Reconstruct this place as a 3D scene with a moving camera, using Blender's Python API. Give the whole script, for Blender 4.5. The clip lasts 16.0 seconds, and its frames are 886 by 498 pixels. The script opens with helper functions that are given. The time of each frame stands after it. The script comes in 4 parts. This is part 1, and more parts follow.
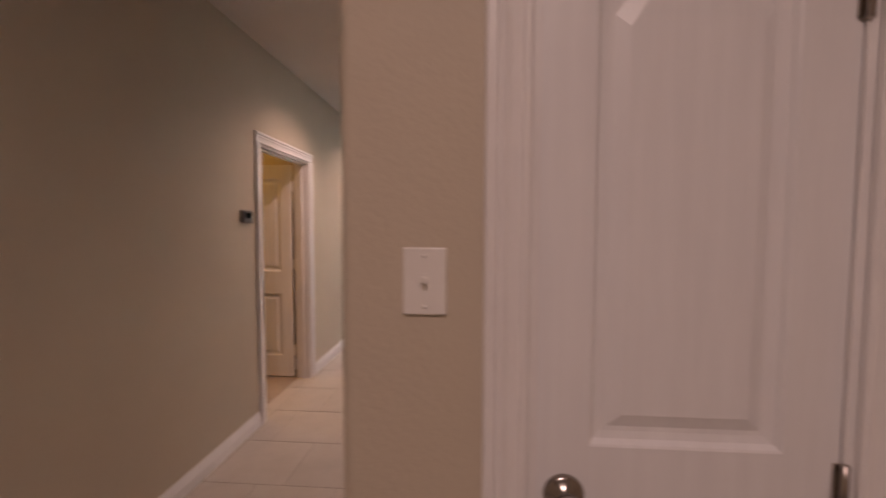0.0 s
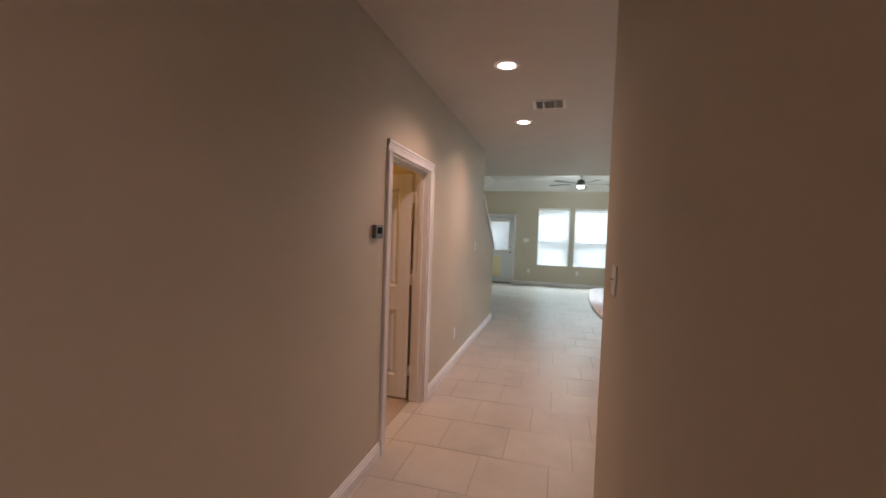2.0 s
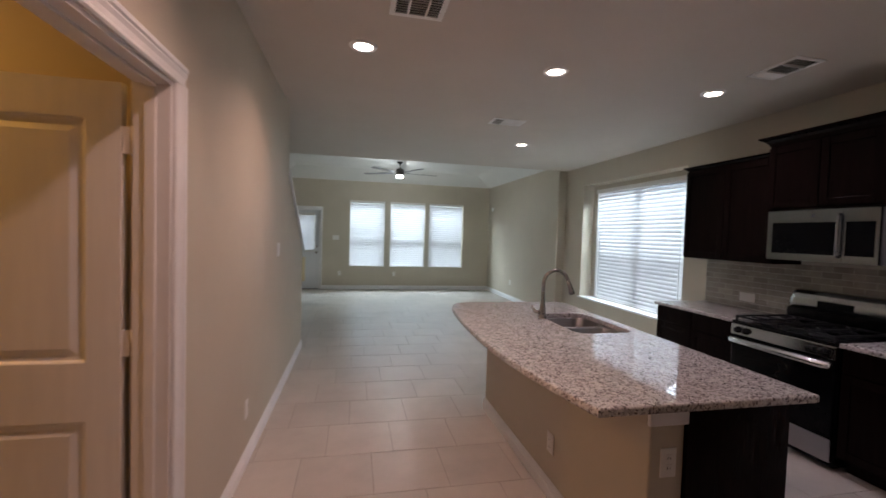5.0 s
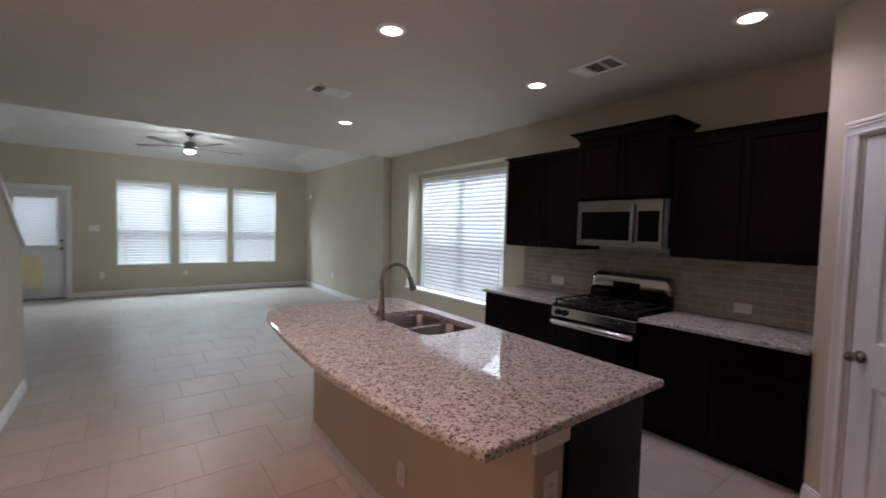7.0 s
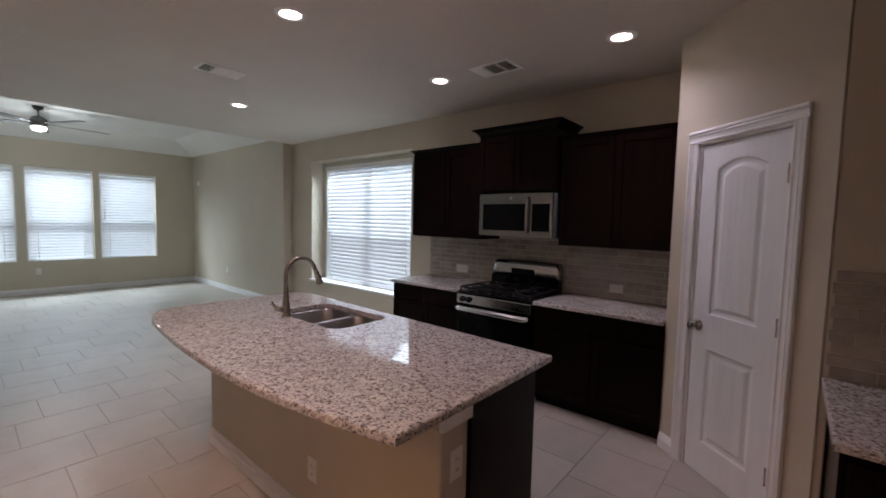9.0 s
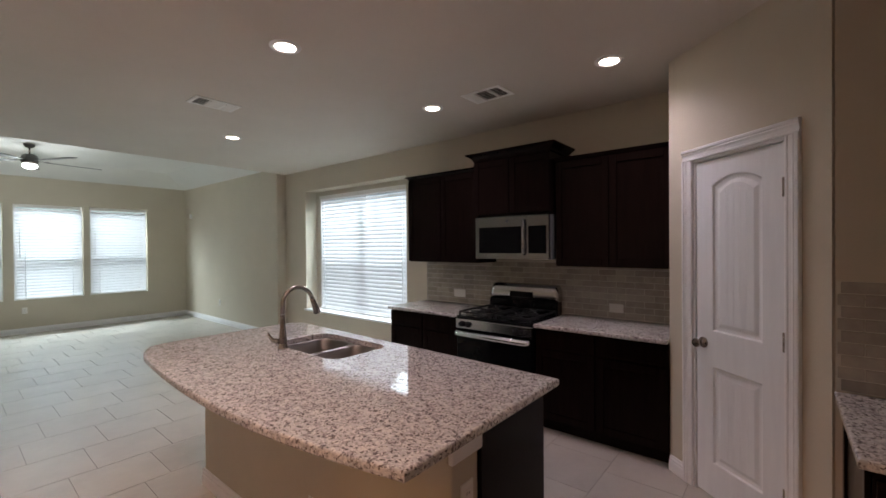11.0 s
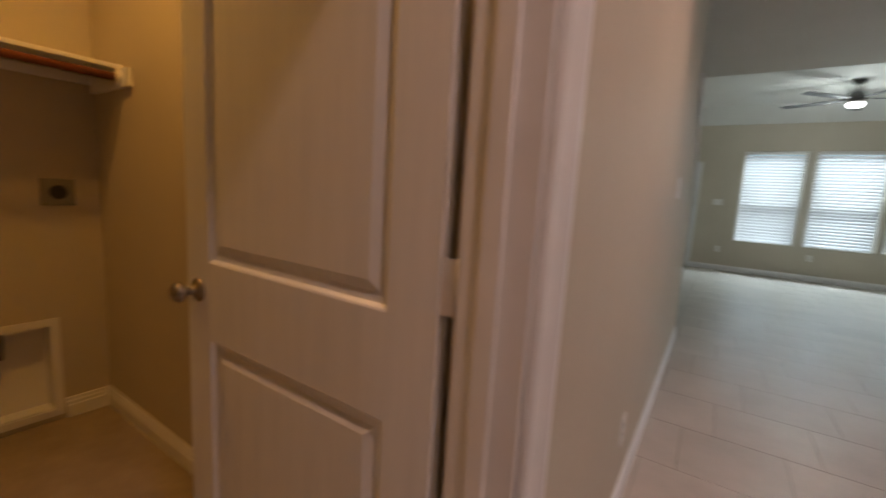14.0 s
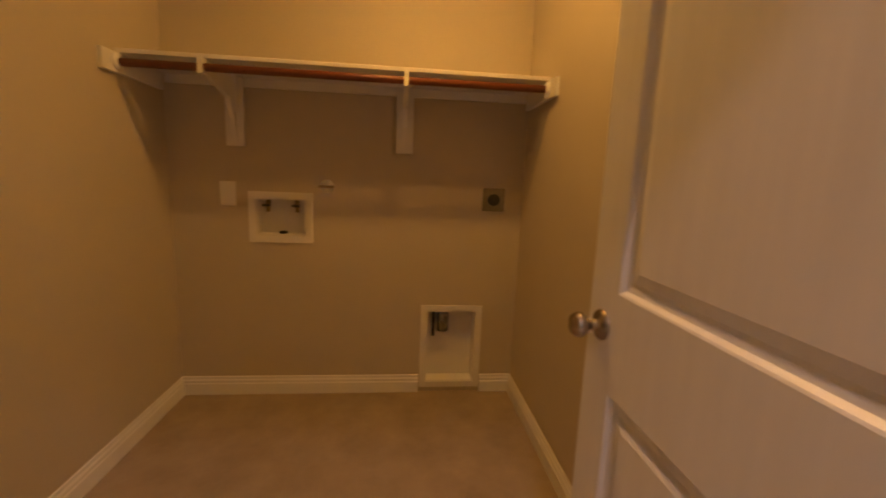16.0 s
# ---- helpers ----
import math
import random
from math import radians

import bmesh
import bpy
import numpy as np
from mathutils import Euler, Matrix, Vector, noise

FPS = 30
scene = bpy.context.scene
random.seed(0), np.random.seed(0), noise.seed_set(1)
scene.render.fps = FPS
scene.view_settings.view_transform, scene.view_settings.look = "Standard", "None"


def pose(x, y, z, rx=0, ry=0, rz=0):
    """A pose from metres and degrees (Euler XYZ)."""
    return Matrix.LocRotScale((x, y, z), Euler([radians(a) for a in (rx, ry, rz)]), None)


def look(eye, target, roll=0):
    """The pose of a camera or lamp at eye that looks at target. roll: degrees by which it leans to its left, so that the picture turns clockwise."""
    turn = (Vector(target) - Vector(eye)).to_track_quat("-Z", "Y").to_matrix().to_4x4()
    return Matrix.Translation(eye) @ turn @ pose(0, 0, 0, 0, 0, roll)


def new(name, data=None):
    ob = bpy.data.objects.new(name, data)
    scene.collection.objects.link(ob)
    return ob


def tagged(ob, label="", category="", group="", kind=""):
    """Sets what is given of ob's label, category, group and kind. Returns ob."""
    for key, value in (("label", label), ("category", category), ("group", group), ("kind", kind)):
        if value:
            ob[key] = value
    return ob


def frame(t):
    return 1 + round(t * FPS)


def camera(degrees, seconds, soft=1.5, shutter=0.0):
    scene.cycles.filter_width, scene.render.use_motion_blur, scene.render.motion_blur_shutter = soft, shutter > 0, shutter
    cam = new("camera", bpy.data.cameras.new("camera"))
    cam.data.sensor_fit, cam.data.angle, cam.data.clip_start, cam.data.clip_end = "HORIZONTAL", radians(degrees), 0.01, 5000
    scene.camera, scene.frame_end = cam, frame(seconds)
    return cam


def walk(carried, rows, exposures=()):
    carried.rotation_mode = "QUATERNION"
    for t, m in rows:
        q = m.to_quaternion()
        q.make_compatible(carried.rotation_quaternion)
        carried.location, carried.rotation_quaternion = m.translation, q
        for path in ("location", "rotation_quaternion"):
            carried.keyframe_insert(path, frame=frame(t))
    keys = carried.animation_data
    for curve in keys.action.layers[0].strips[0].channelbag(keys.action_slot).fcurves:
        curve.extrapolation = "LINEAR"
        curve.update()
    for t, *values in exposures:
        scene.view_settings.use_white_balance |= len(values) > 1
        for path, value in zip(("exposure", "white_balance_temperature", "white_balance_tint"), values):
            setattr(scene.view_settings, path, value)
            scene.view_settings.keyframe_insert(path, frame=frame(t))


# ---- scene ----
cam = camera(94.0, 16.0, soft=1.6, shutter=0.5)
PATH = [
    (0, (1.537, -0.158, 1.441), (1.392, 1.834, 1.334), 0.2),
    (0.5, (1.396, -0.258, 1.466), (0.956, 1.693, 1.44), -0.9),
    (0.8, (1.327, -0.227, 1.475), (0.826, 1.71, 1.435), -1.8),
    (1, (1.314, -0.241, 1.491), (0.799, 1.69, 1.409), -1.4),
    (1.5, (1.218, -0.073, 1.501), (0.695, 1.851, 1.342), 0.3),
    (2, (1.093, 0.162, 1.519), (0.561, 2.089, 1.435), 2.0),
    (2.5, (0.97, 0.441, 1.545), (0.734, 2.426, 1.501), 0.9),
    (2.8, (0.947, 0.624, 1.544), (0.848, 2.619, 1.458), -0.2),
    (3, (0.924, 0.762, 1.523), (0.83, 2.756, 1.406), -0.4),
    (3.2, (0.889, 0.866, 1.517), (0.776, 2.859, 1.388), -0.1),
    (5.3, (0.651, 2.039, 1.512), (1.195, 3.962, 1.445), 1.3),
    (5.5, (0.659, 2.098, 1.514), (1.282, 3.996, 1.433), 0.8),
    (6, (0.73, 2.272, 1.481), (1.505, 4.111, 1.354), 0.2),
    (6.5, (0.78, 2.398, 1.482), (1.723, 4.157, 1.345), 1.8),
    (7, (0.773, 2.451, 1.501), (1.973, 4.048, 1.406), 1.5),
    (7.5, (0.77, 2.464, 1.517), (2.087, 3.965, 1.405), 0.8),
    (8, (0.739, 2.452, 1.529), (2.116, 3.898, 1.42), 0.9),
    (8.5, (0.728, 2.435, 1.526), (2.176, 3.81, 1.405), 0.9),
    (9, (0.733, 2.408, 1.527), (2.256, 3.697, 1.388), 1.3),
    (9.2, (0.733, 2.405, 1.533), (2.281, 3.664, 1.394), 1.3),
    (11.5, (0.729, 2.496, 1.5), (2.27, 3.771, 1.498), -0.7),
    (12, (0.704, 2.677, 1.443), (1.953, 4.23, 1.276), 1.4),
    (12.3, (0.668, 2.792, 1.417), (1.568, 4.554, 1.126), 2.3),
    (12.5, (0.658, 2.839, 1.402), (1.365, 4.684, 1.09), 2.7),
    (13, (0.55, 2.88, 1.357), (0.72, 4.857, 1.106), 3.2),
    (13.3, (0.481, 2.897, 1.336), (0.242, 4.867, 1.082), 3.3),
    (13.7, (0.31, 3.005, 1.275), (-0.468, 4.829, 1.01), 2.6),
    (14.1, (0.179, 3.059, 1.232), (-0.99, 4.658, 0.948), 3.8),
    (14.5, (0.08, 3.109, 1.219), (-1.379, 4.444, 0.923), 4.3),
    (15, (-0.012, 3.182, 1.213), (-1.785, 4.073, 0.964), 4.0),
    (15.5, (-0.072, 3.201, 1.223), (-1.983, 3.732, 0.968), 3.0),
    (16, (-0.139, 3.174, 1.224), (-2.101, 3.381, 0.894), 2.3),
]
EXPOSURES = [
    (0, 0.05, 6500, 10), (2.0, 0.1, 6500, 10), (3.2, 0.15, 6450, 10), (5.3, -0.38, 6380, 15), (9.2, -0.38, 6330, 16), (11.5, -0.12, 6700, 11), (12.5, -0.16, 6750, 11),
    (13.0, -0.36, 6750, 11), (13.6, -0.42, 6600, 10), (14.3, -0.46, 6450, 10), (15.0, -0.33, 6500, 10), (15.5, -0.05, 6500, 10), (16, 0.15, 6500, 10),
]
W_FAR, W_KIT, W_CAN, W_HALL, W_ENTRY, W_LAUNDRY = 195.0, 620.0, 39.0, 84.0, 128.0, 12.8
walk(cam, [(t, look(e, g, r)) for t, e, g, r in PATH], EXPOSURES)

# ---- world, daylight, lamps ----
world = bpy.data.worlds.new("sky")
scene.world = world
world.use_nodes = True
wn = world.node_tree
sky = wn.nodes.new("ShaderNodeTexSky")
sky.sky_type, sky.sun_disc = "NISHITA", False
sky.sun_elevation, sky.sun_rotation = radians(50), radians(200)
wn.nodes["Background"].inputs["Strength"].default_value = 0.12
wn.links.new(sky.outputs[0], wn.nodes["Background"].inputs["Color"])
sun_data = bpy.data.lights.new("sun", "SUN")
sun_data.energy, sun_data.angle, sun_data.color = 2.0, radians(1.0), (1.0, 0.95, 0.88)
sun = new("sun", sun_data)
sun.matrix_world = look((4, -20, 24), (2, 5, 0))

DAY = (0.74, 0.93, 1.0)
WARM = (1.0, 0.64, 0.52)
KITCHEN = (0.97, 0.86, 1.0)
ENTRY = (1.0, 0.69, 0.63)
LAUNDRY = (1.0, 0.46, 0.07)


def area(name, m, sx, sy, watts, colour):
    d = bpy.data.lights.new(name, "AREA")
    d.shape, d.size, d.size_y, d.energy, d.color = "RECTANGLE", sx, sy, watts, colour
    o = new(name, d)
    o.matrix_world = m
    return o


def spot(name, x, y, z, watts, colour, size=140):
    d = bpy.data.lights.new(name, "SPOT")
    d.energy, d.color, d.spot_size, d.spot_blend, d.shadow_soft_size = watts, colour, radians(size), 1.0, 0.06
    o = new(name, d)
    o.matrix_world = pose(x, y, z)
    return o


# sky light that falls steeply on each window from outside and above
for wx in (0.97, 2.035, 3.085):
    area("window_daylight", look((wx, 14.25, 3.2), (wx, 12.9, 1.35)), 1.1, 1.5, W_FAR, DAY)
area("door_daylight", look((-0.66, 14.25, 3.2), (-0.66, 12.9, 1.4)), 0.8, 1.3, W_FAR * 0.5, DAY)
area("kitchen_window_daylight", look((5.95, 7.2, 3.2), (4.5, 7.2, 1.35)), 2.2, 1.5, W_KIT, DAY)

# ---- materials ----


def mat(name, col, rough=0.5, metal=0.0, var=0.10, scale=6.0, bump=0.0, bscale=150.0, stretch=(1, 1, 1), rnd=0.0, spec=0.5, coat=0.0, rvar=0.0):
    m = bpy.data.materials.new(name)
    m.use_nodes = True
    nt = m.node_tree
    b = nt.nodes["Principled BSDF"]
    b.inputs["Roughness"].default_value, b.inputs["Metallic"].default_value = rough, metal
    b.inputs["Specular IOR Level"].default_value = spec
    b.inputs["Coat Weight"].default_value = coat
    geo = nt.nodes.new("ShaderNodeTexCoord")
    mp = nt.nodes.new("ShaderNodeMapping")
    mp.inputs["Scale"].default_value = stretch
    if rnd:
        geo = nt.nodes.new("ShaderNodeNewGeometry")
    nt.links.new(geo.outputs["Position" if rnd else "Object"], mp.inputs["Vector"])
    n1 = nt.nodes.new("ShaderNodeTexNoise")
    n1.inputs["Scale"].default_value, n1.inputs["Detail"].default_value, n1.inputs["Roughness"].default_value = scale, 6, 0.62
    nt.links.new(mp.outputs[0], n1.inputs["Vector"])
    ramp = nt.nodes.new("ShaderNodeMapRange")
    ramp.inputs["From Min"].default_value, ramp.inputs["From Max"].default_value = 0.3, 0.7
    ramp.inputs["To Min"].default_value, ramp.inputs["To Max"].default_value = 1 - var, 1 + var
    nt.links.new(n1.outputs["Fac"], ramp.inputs["Value"])
    val = ramp.outputs["Result"]
    if rnd:
        oi = nt.nodes.new("ShaderNodeObjectInfo")
        r2 = nt.nodes.new("ShaderNodeMapRange")
        r2.inputs["To Min"].default_value, r2.inputs["To Max"].default_value = 1 - rnd, 1 + rnd
        nt.links.new(oi.outputs["Random"], r2.inputs["Value"])
        mu = nt.nodes.new("ShaderNodeMath")
        mu.operation = "MULTIPLY"
        nt.links.new(val, mu.inputs[0]), nt.links.new(r2.outputs["Result"], mu.inputs[1])
        val = mu.outputs[0]
    mix = nt.nodes.new("ShaderNodeVectorMath")
    mix.operation = "SCALE"
    mix.inputs[0].default_value = col
    nt.links.new(val, mix.inputs["Scale"])
    nt.links.new(mix.outputs[0], b.inputs["Base Color"])
    if rvar:
        r3 = nt.nodes.new("ShaderNodeMapRange")
        r3.inputs["From Min"].default_value, r3.inputs["From Max"].default_value = 0.3, 0.7
        r3.inputs["To Min"].default_value, r3.inputs["To Max"].default_value = max(0.02, rough - rvar), rough + rvar
        n3 = nt.nodes.new("ShaderNodeTexNoise")
        n3.inputs["Scale"].default_value = scale * 2.3
        nt.links.new(mp.outputs[0], n3.inputs["Vector"])
        nt.links.new(n3.outputs["Fac"], r3.inputs["Value"])
        nt.links.new(r3.outputs["Result"], b.inputs["Roughness"])
    if bump:
        n2 = nt.nodes.new("ShaderNodeTexNoise")
        n2.inputs["Scale"].default_value, n2.inputs["Detail"].default_value = bscale, 3
        nt.links.new(mp.outputs[0], n2.inputs["Vector"])
        bp = nt.nodes.new("ShaderNodeBump")
        bp.inputs["Strength"].default_value, bp.inputs["Distance"].default_value = bump, 0.004
        nt.links.new(n2.outputs["Fac"], bp.inputs["Height"])
        nt.links.new(bp.outputs[0], b.inputs["Normal"])
    return m


def emit(name, col, strength):
    m = bpy.data.materials.new(name)
    m.use_nodes = True
    b = m.node_tree.nodes["Principled BSDF"]
    b.inputs["Base Color"].default_value = (0.9, 0.9, 0.88, 1)
    b.inputs["Emission Color"].default_value = (*col, 1)
    b.inputs["Emission Strength"].default_value = strength
    return m


M_WALL = mat("tan_wall_paint", (0.545, 0.485, 0.39), 0.62, var=0.035, scale=1.7, bump=0.22, bscale=95)
M_CEIL = mat("ceiling_paint", (0.62, 0.565, 0.505), 0.8, var=0.03, scale=1.5, bump=0.35, bscale=70)
M_CEILW = mat("white_ceiling_paint", (0.74, 0.735, 0.71), 0.85, var=0.025, scale=1.5, bump=0.3, bscale=70)
M_TRIM = mat("white_trim_paint", (0.79, 0.78, 0.785), 0.35, var=0.04, scale=5, bump=0.05)
M_DOOR = mat("white_door_paint", (0.775, 0.78, 0.80), 0.38, var=0.04, scale=4, bump=0.10, bscale=60, stretch=(6, 6, 0.5))
M_TILE = mat("beige_ceramic_tile", (0.45, 0.41, 0.365), 0.33, var=0.11, scale=2.2, rnd=0.05)
M_VINYL = mat("mottled_vinyl", (0.35, 0.28, 0.215), 0.5, var=0.16, scale=5, bump=0.05)
M_GROUT = mat("grey_grout", (0.27, 0.24, 0.205), 0.9, var=0.15, scale=20)
M_ESP = mat("espresso_wood", (0.0078, 0.0040, 0.0034), 0.2, var=0.35, scale=5, bump=0.08, bscale=30, stretch=(6, 6, 0.6), spec=0.5)
M_ESP.node_tree.nodes["Principled BSDF"].inputs["IOR"].default_value = 1.15
M_STEEL = mat("brushed_stainless", (0.35, 0.35, 0.36), 0.22, metal=1.0, var=0.03, scale=9, stretch=(1, 1, 14))
M_SINK = mat("brushed_sink_steel", (0.30, 0.29, 0.28), 0.32, metal=1.0, var=0.05, scale=12, stretch=(1, 8, 1), rvar=0.04)
M_RANGE = mat("polished_range_steel", (0.58, 0.58, 0.585), 0.2, metal=1.0, var=0.03, scale=9, stretch=(1, 14, 1))
M_NICKEL = mat("satin_nickel", (0.37, 0.335, 0.305), 0.24, metal=1.0, var=0.05)
M_HINGE = mat("pale_hinge_steel", (0.72, 0.69, 0.66), 0.42, metal=0.15, var=0.05)
M_BLACK = mat("black_enamel", (0.008, 0.008, 0.0085), 0.14, var=0.2, scale=8, spec=0.3)
M_IRON = mat("cast_iron", (0.009, 0.009, 0.0095), 0.5, var=0.25, scale=30, bump=0.2, spec=0.3)
M_BGLASS = mat("black_glass", (0.004, 0.004, 0.0045), 0.06, var=0.1, spec=0.12)
M_BSPLASH = mat("taupe_splash_tile", (0.37, 0.34, 0.295), 0.07, var=0.14, scale=14, bump=0.16, bscale=20, rnd=0.15)
M_BGROUT = mat("pale_grout", (0.56, 0.53, 0.47), 0.85, var=0.08, scale=25)
M_PLASTIC = mat("white_plastic", (0.78, 0.76, 0.73), 0.32, var=0.02)
M_DARK = mat("dark_plastic", (0.03, 0.03, 0.032), 0.35, var=0.1)
M_GREY = mat("grey_plastic", (0.12, 0.12, 0.125), 0.4, var=0.1)
M_VENT = mat("vent_enamel", (0.86, 0.85, 0.82), 0.45, var=0.04)
M_DUCTSHADE = mat("duct_shade", (0.05, 0.045, 0.04), 0.9, var=0.2)
M_ROD = mat("stained_closet_rod", (0.16, 0.042, 0.022), 0.4, var=0.3, scale=8, stretch=(1, 0.2, 1))
M_FANMETAL = mat("dark_fan_metal", (0.11, 0.105, 0.10), 0.35, metal=0.8, var=0.1)
M_BRASS = mat("valve_brass", (0.30, 0.23, 0.12), 0.4, metal=1.0, var=0.1)
M_BLADE = mat("fan_blade_grey", (0.12, 0.12, 0.125), 0.4, var=0.15, scale=8)
M_PET = mat("cream_flap", (0.86, 0.74, 0.50), 0.5, var=0.05)
M_GRASS = mat("dry_lawn", (0.12, 0.125, 0.075), 0.9, var=0.4, scale=3)
M_CAN = emit("lamp_lens", (1.0, 0.86, 0.76), 22.0)
M_FANLT = emit("fan_lamp_lens", (0.95, 1.0, 0.98), 14.0)
M_LLAMP = emit("laundry_lamp_lens", (1.0, 0.66, 0.32), 10.0)


def granite():
    """Polished granite: cream and grey crystal grains with dark flecks over broad clouds."""
    m = mat("speckled_granite", (0.50, 0.475, 0.46), 0.035, var=0.16, scale=11, spec=0.85)
    nt = m.node_tree
    b = nt.nodes["Principled BSDF"]
    col = b.inputs["Base Color"].links[0].from_socket
    co = nt.nodes.new("ShaderNodeTexCoord").outputs["Object"]
    warp = nt.nodes.new("ShaderNodeTexNoise")
    warp.inputs["Scale"].default_value, warp.inputs["Detail"].default_value = 70, 2
    nt.links.new(co, warp.inputs["Vector"])
    add = nt.nodes.new("ShaderNodeVectorMath")
    add.operation = "MULTIPLY_ADD"
    add.inputs[1].default_value = (0.012, 0.012, 0.012)
    nt.links.new(warp.outputs["Color"], add.inputs[0]), nt.links.new(co, add.inputs[2])

    def grains(scale, lo, hi, colour, channel, prev):
        v = nt.nodes.new("ShaderNodeTexVoronoi")
        v.inputs["Scale"].default_value = scale
        nt.links.new(add.outputs[0], v.inputs["Vector"])
        sep = nt.nodes.new("ShaderNodeSeparateColor")
        nt.links.new(v.outputs["Color"], sep.inputs["Color"])
        r = nt.nodes.new("ShaderNodeMapRange")
        r.inputs["From Min"].default_value, r.inputs["From Max"].default_value = lo, hi
        nt.links.new(sep.outputs[channel], r.inputs["Value"])
        x = nt.nodes.new("ShaderNodeMix")
        x.data_type = "RGBA"
        nt.links.new(r.outputs["Result"], x.inputs["Factor"])
        nt.links.new(prev, x.inputs["A"])
        x.inputs["B"].default_value = (*colour, 1)
        return x.outputs["Result"]
    col = grains(42, 0.55, 0.95, (0.62, 0.58, 0.53), "Red", col)
    col = grains(78, 0.62, 0.85, (0.38, 0.345, 0.335), "Green", col)
    col = grains(120, 0.70, 0.85, (0.66, 0.62, 0.58), "Blue", col)
    col = grains(105, 0.84, 0.93, (0.15, 0.13, 0.13), "Red", col)
    col = grains(160, 0.85, 0.93, (0.14, 0.11, 0.10), "Green", col)
    nt.links.new(col, b.inputs["Base Color"])
    return m


M_GRANITE = granite()


def slat_material():
    m = bpy.data.materials.new("white_blind_slat")
    m.use_nodes = True
    nt = m.node_tree
    b = nt.nodes["Principled BSDF"]
    b.inputs["Base Color"].default_value = (0.79, 0.78, 0.79, 1)
    b.inputs["Roughness"].default_value = 0.45
    tr = nt.nodes.new("ShaderNodeBsdfTranslucent")
    tr.inputs["Color"].default_value = (0.76, 0.745, 0.76, 1)
    mx = nt.nodes.new("ShaderNodeMixShader")
    mx.inputs[0].default_value = 0.36
    nt.links.new(b.outputs[0], mx.inputs[1]), nt.links.new(tr.outputs[0], mx.inputs[2])
    nt.links.new(mx.outputs[0], nt.nodes["Material Output"].inputs["Surface"])
    return m


M_SLAT = slat_material()


def glass_material():
    m = bpy.data.materials.new("window_glass")
    m.use_nodes = True
    b = m.node_tree.nodes["Principled BSDF"]
    b.inputs["Transmission Weight"].default_value, b.inputs["Roughness"].default_value, b.inputs["IOR"].default_value = 1.0, 0.0, 1.45
    b.inputs["Base Color"].default_value = (0.97, 0.975, 0.98, 1)
    return m


M_GLASS = glass_material()

# ---- mesh helpers ----


def box(bm, x0, x1, y0, y1, z0, z1, bev=0.0, seg=2):
    c = ((x0 + x1) / 2, (y0 + y1) / 2, (z0 + z1) / 2)
    m = Matrix.Translation(c) @ Matrix.Diagonal((abs(x1 - x0), abs(y1 - y0), abs(z1 - z0), 1))
    vs = bmesh.ops.create_cube(bm, size=1, matrix=m)["verts"]
    if bev:
        es = list({e for v in vs for e in v.link_edges})
        bmesh.ops.bevel(bm, geom=es, offset=bev, segments=seg, profile=0.5, affect="EDGES")
    return bm


def boxes(*items, bev=0.0, seg=2):
    bm = bmesh.new()
    for it in items:
        box(bm, *it, bev=bev, seg=seg)
    return bm


def prism(bm, pts, axis, a, b):
    """A polygon, given in the two other axes in x, y, z order, drawn out along an axis from a to b."""
    def place(p, h):
        q = list(p)
        q.insert("xyz".index(axis), h)
        return q
    lo, hi = [bm.verts.new(place(p, a)) for p in pts], [bm.verts.new(place(p, b)) for p in pts]
    bm.faces.new(lo), bm.faces.new(hi)
    for i in range(len(pts)):
        j = (i + 1) % len(pts)
        bm.faces.new((lo[i], lo[j], hi[j], hi[i]))
    bmesh.ops.recalc_face_normals(bm, faces=bm.faces)
    return bm


def lathe(bm, prof, m=Matrix(), seg=24):
    rings = []
    for r, h in prof:
        rings.append([bm.verts.new(m @ Vector((r * math.cos(2 * math.pi * i / seg), r * math.sin(2 * math.pi * i / seg), h))) for i in range(seg)] if r > 1e-6 else [bm.verts.new(m @ Vector((0, 0, h)))])
    for a, b in zip(rings, rings[1:]):
        for i in range(seg):
            j = (i + 1) % seg
            if len(a) == 1 and len(b) > 1:
                bm.faces.new((a[0], b[i], b[j]))
            elif len(b) == 1 and len(a) > 1:
                bm.faces.new((a[i], a[j], b[0]))
            elif len(a) > 1:
                bm.faces.new((a[i], a[j], b[j], b[i]))
    for f in bm.faces:
        f.smooth = True
    bmesh.ops.recalc_face_normals(bm, faces=bm.faces)
    return bm


def tube(bm, pts, rad, seg=12, cap=True):
    pts = [Vector(p) for p in pts]
    rings, up = [], None
    for i, p in enumerate(pts):
        d = (pts[min(i + 1, len(pts) - 1)] - pts[max(i - 1, 0)]).normalized()
        if up is None:
            up = d.orthogonal().normalized()
        up = (up - d * up.dot(d)).normalized()
        s = d.cross(up)
        r = rad[i] if isinstance(rad, (list, tuple)) else rad
        rings.append([bm.verts.new(p + r * (math.cos(2 * math.pi * k / seg) * up + math.sin(2 * math.pi * k / seg) * s)) for k in range(seg)])
    for a, b in zip(rings, rings[1:]):
        for i in range(seg):
            j = (i + 1) % seg
            f = bm.faces.new((a[i], a[j], b[j], b[i]))
            f.smooth = True
    if cap:
        bm.faces.new(rings[0]), bm.faces.new(rings[-1])
    bmesh.ops.recalc_face_normals(bm, faces=bm.faces)
    return bm


def to_mesh(name, bm, material):
    me = bpy.data.meshes.new(name)
    bm.to_mesh(me)
    bm.free()
    me.materials.append(material)
    return me


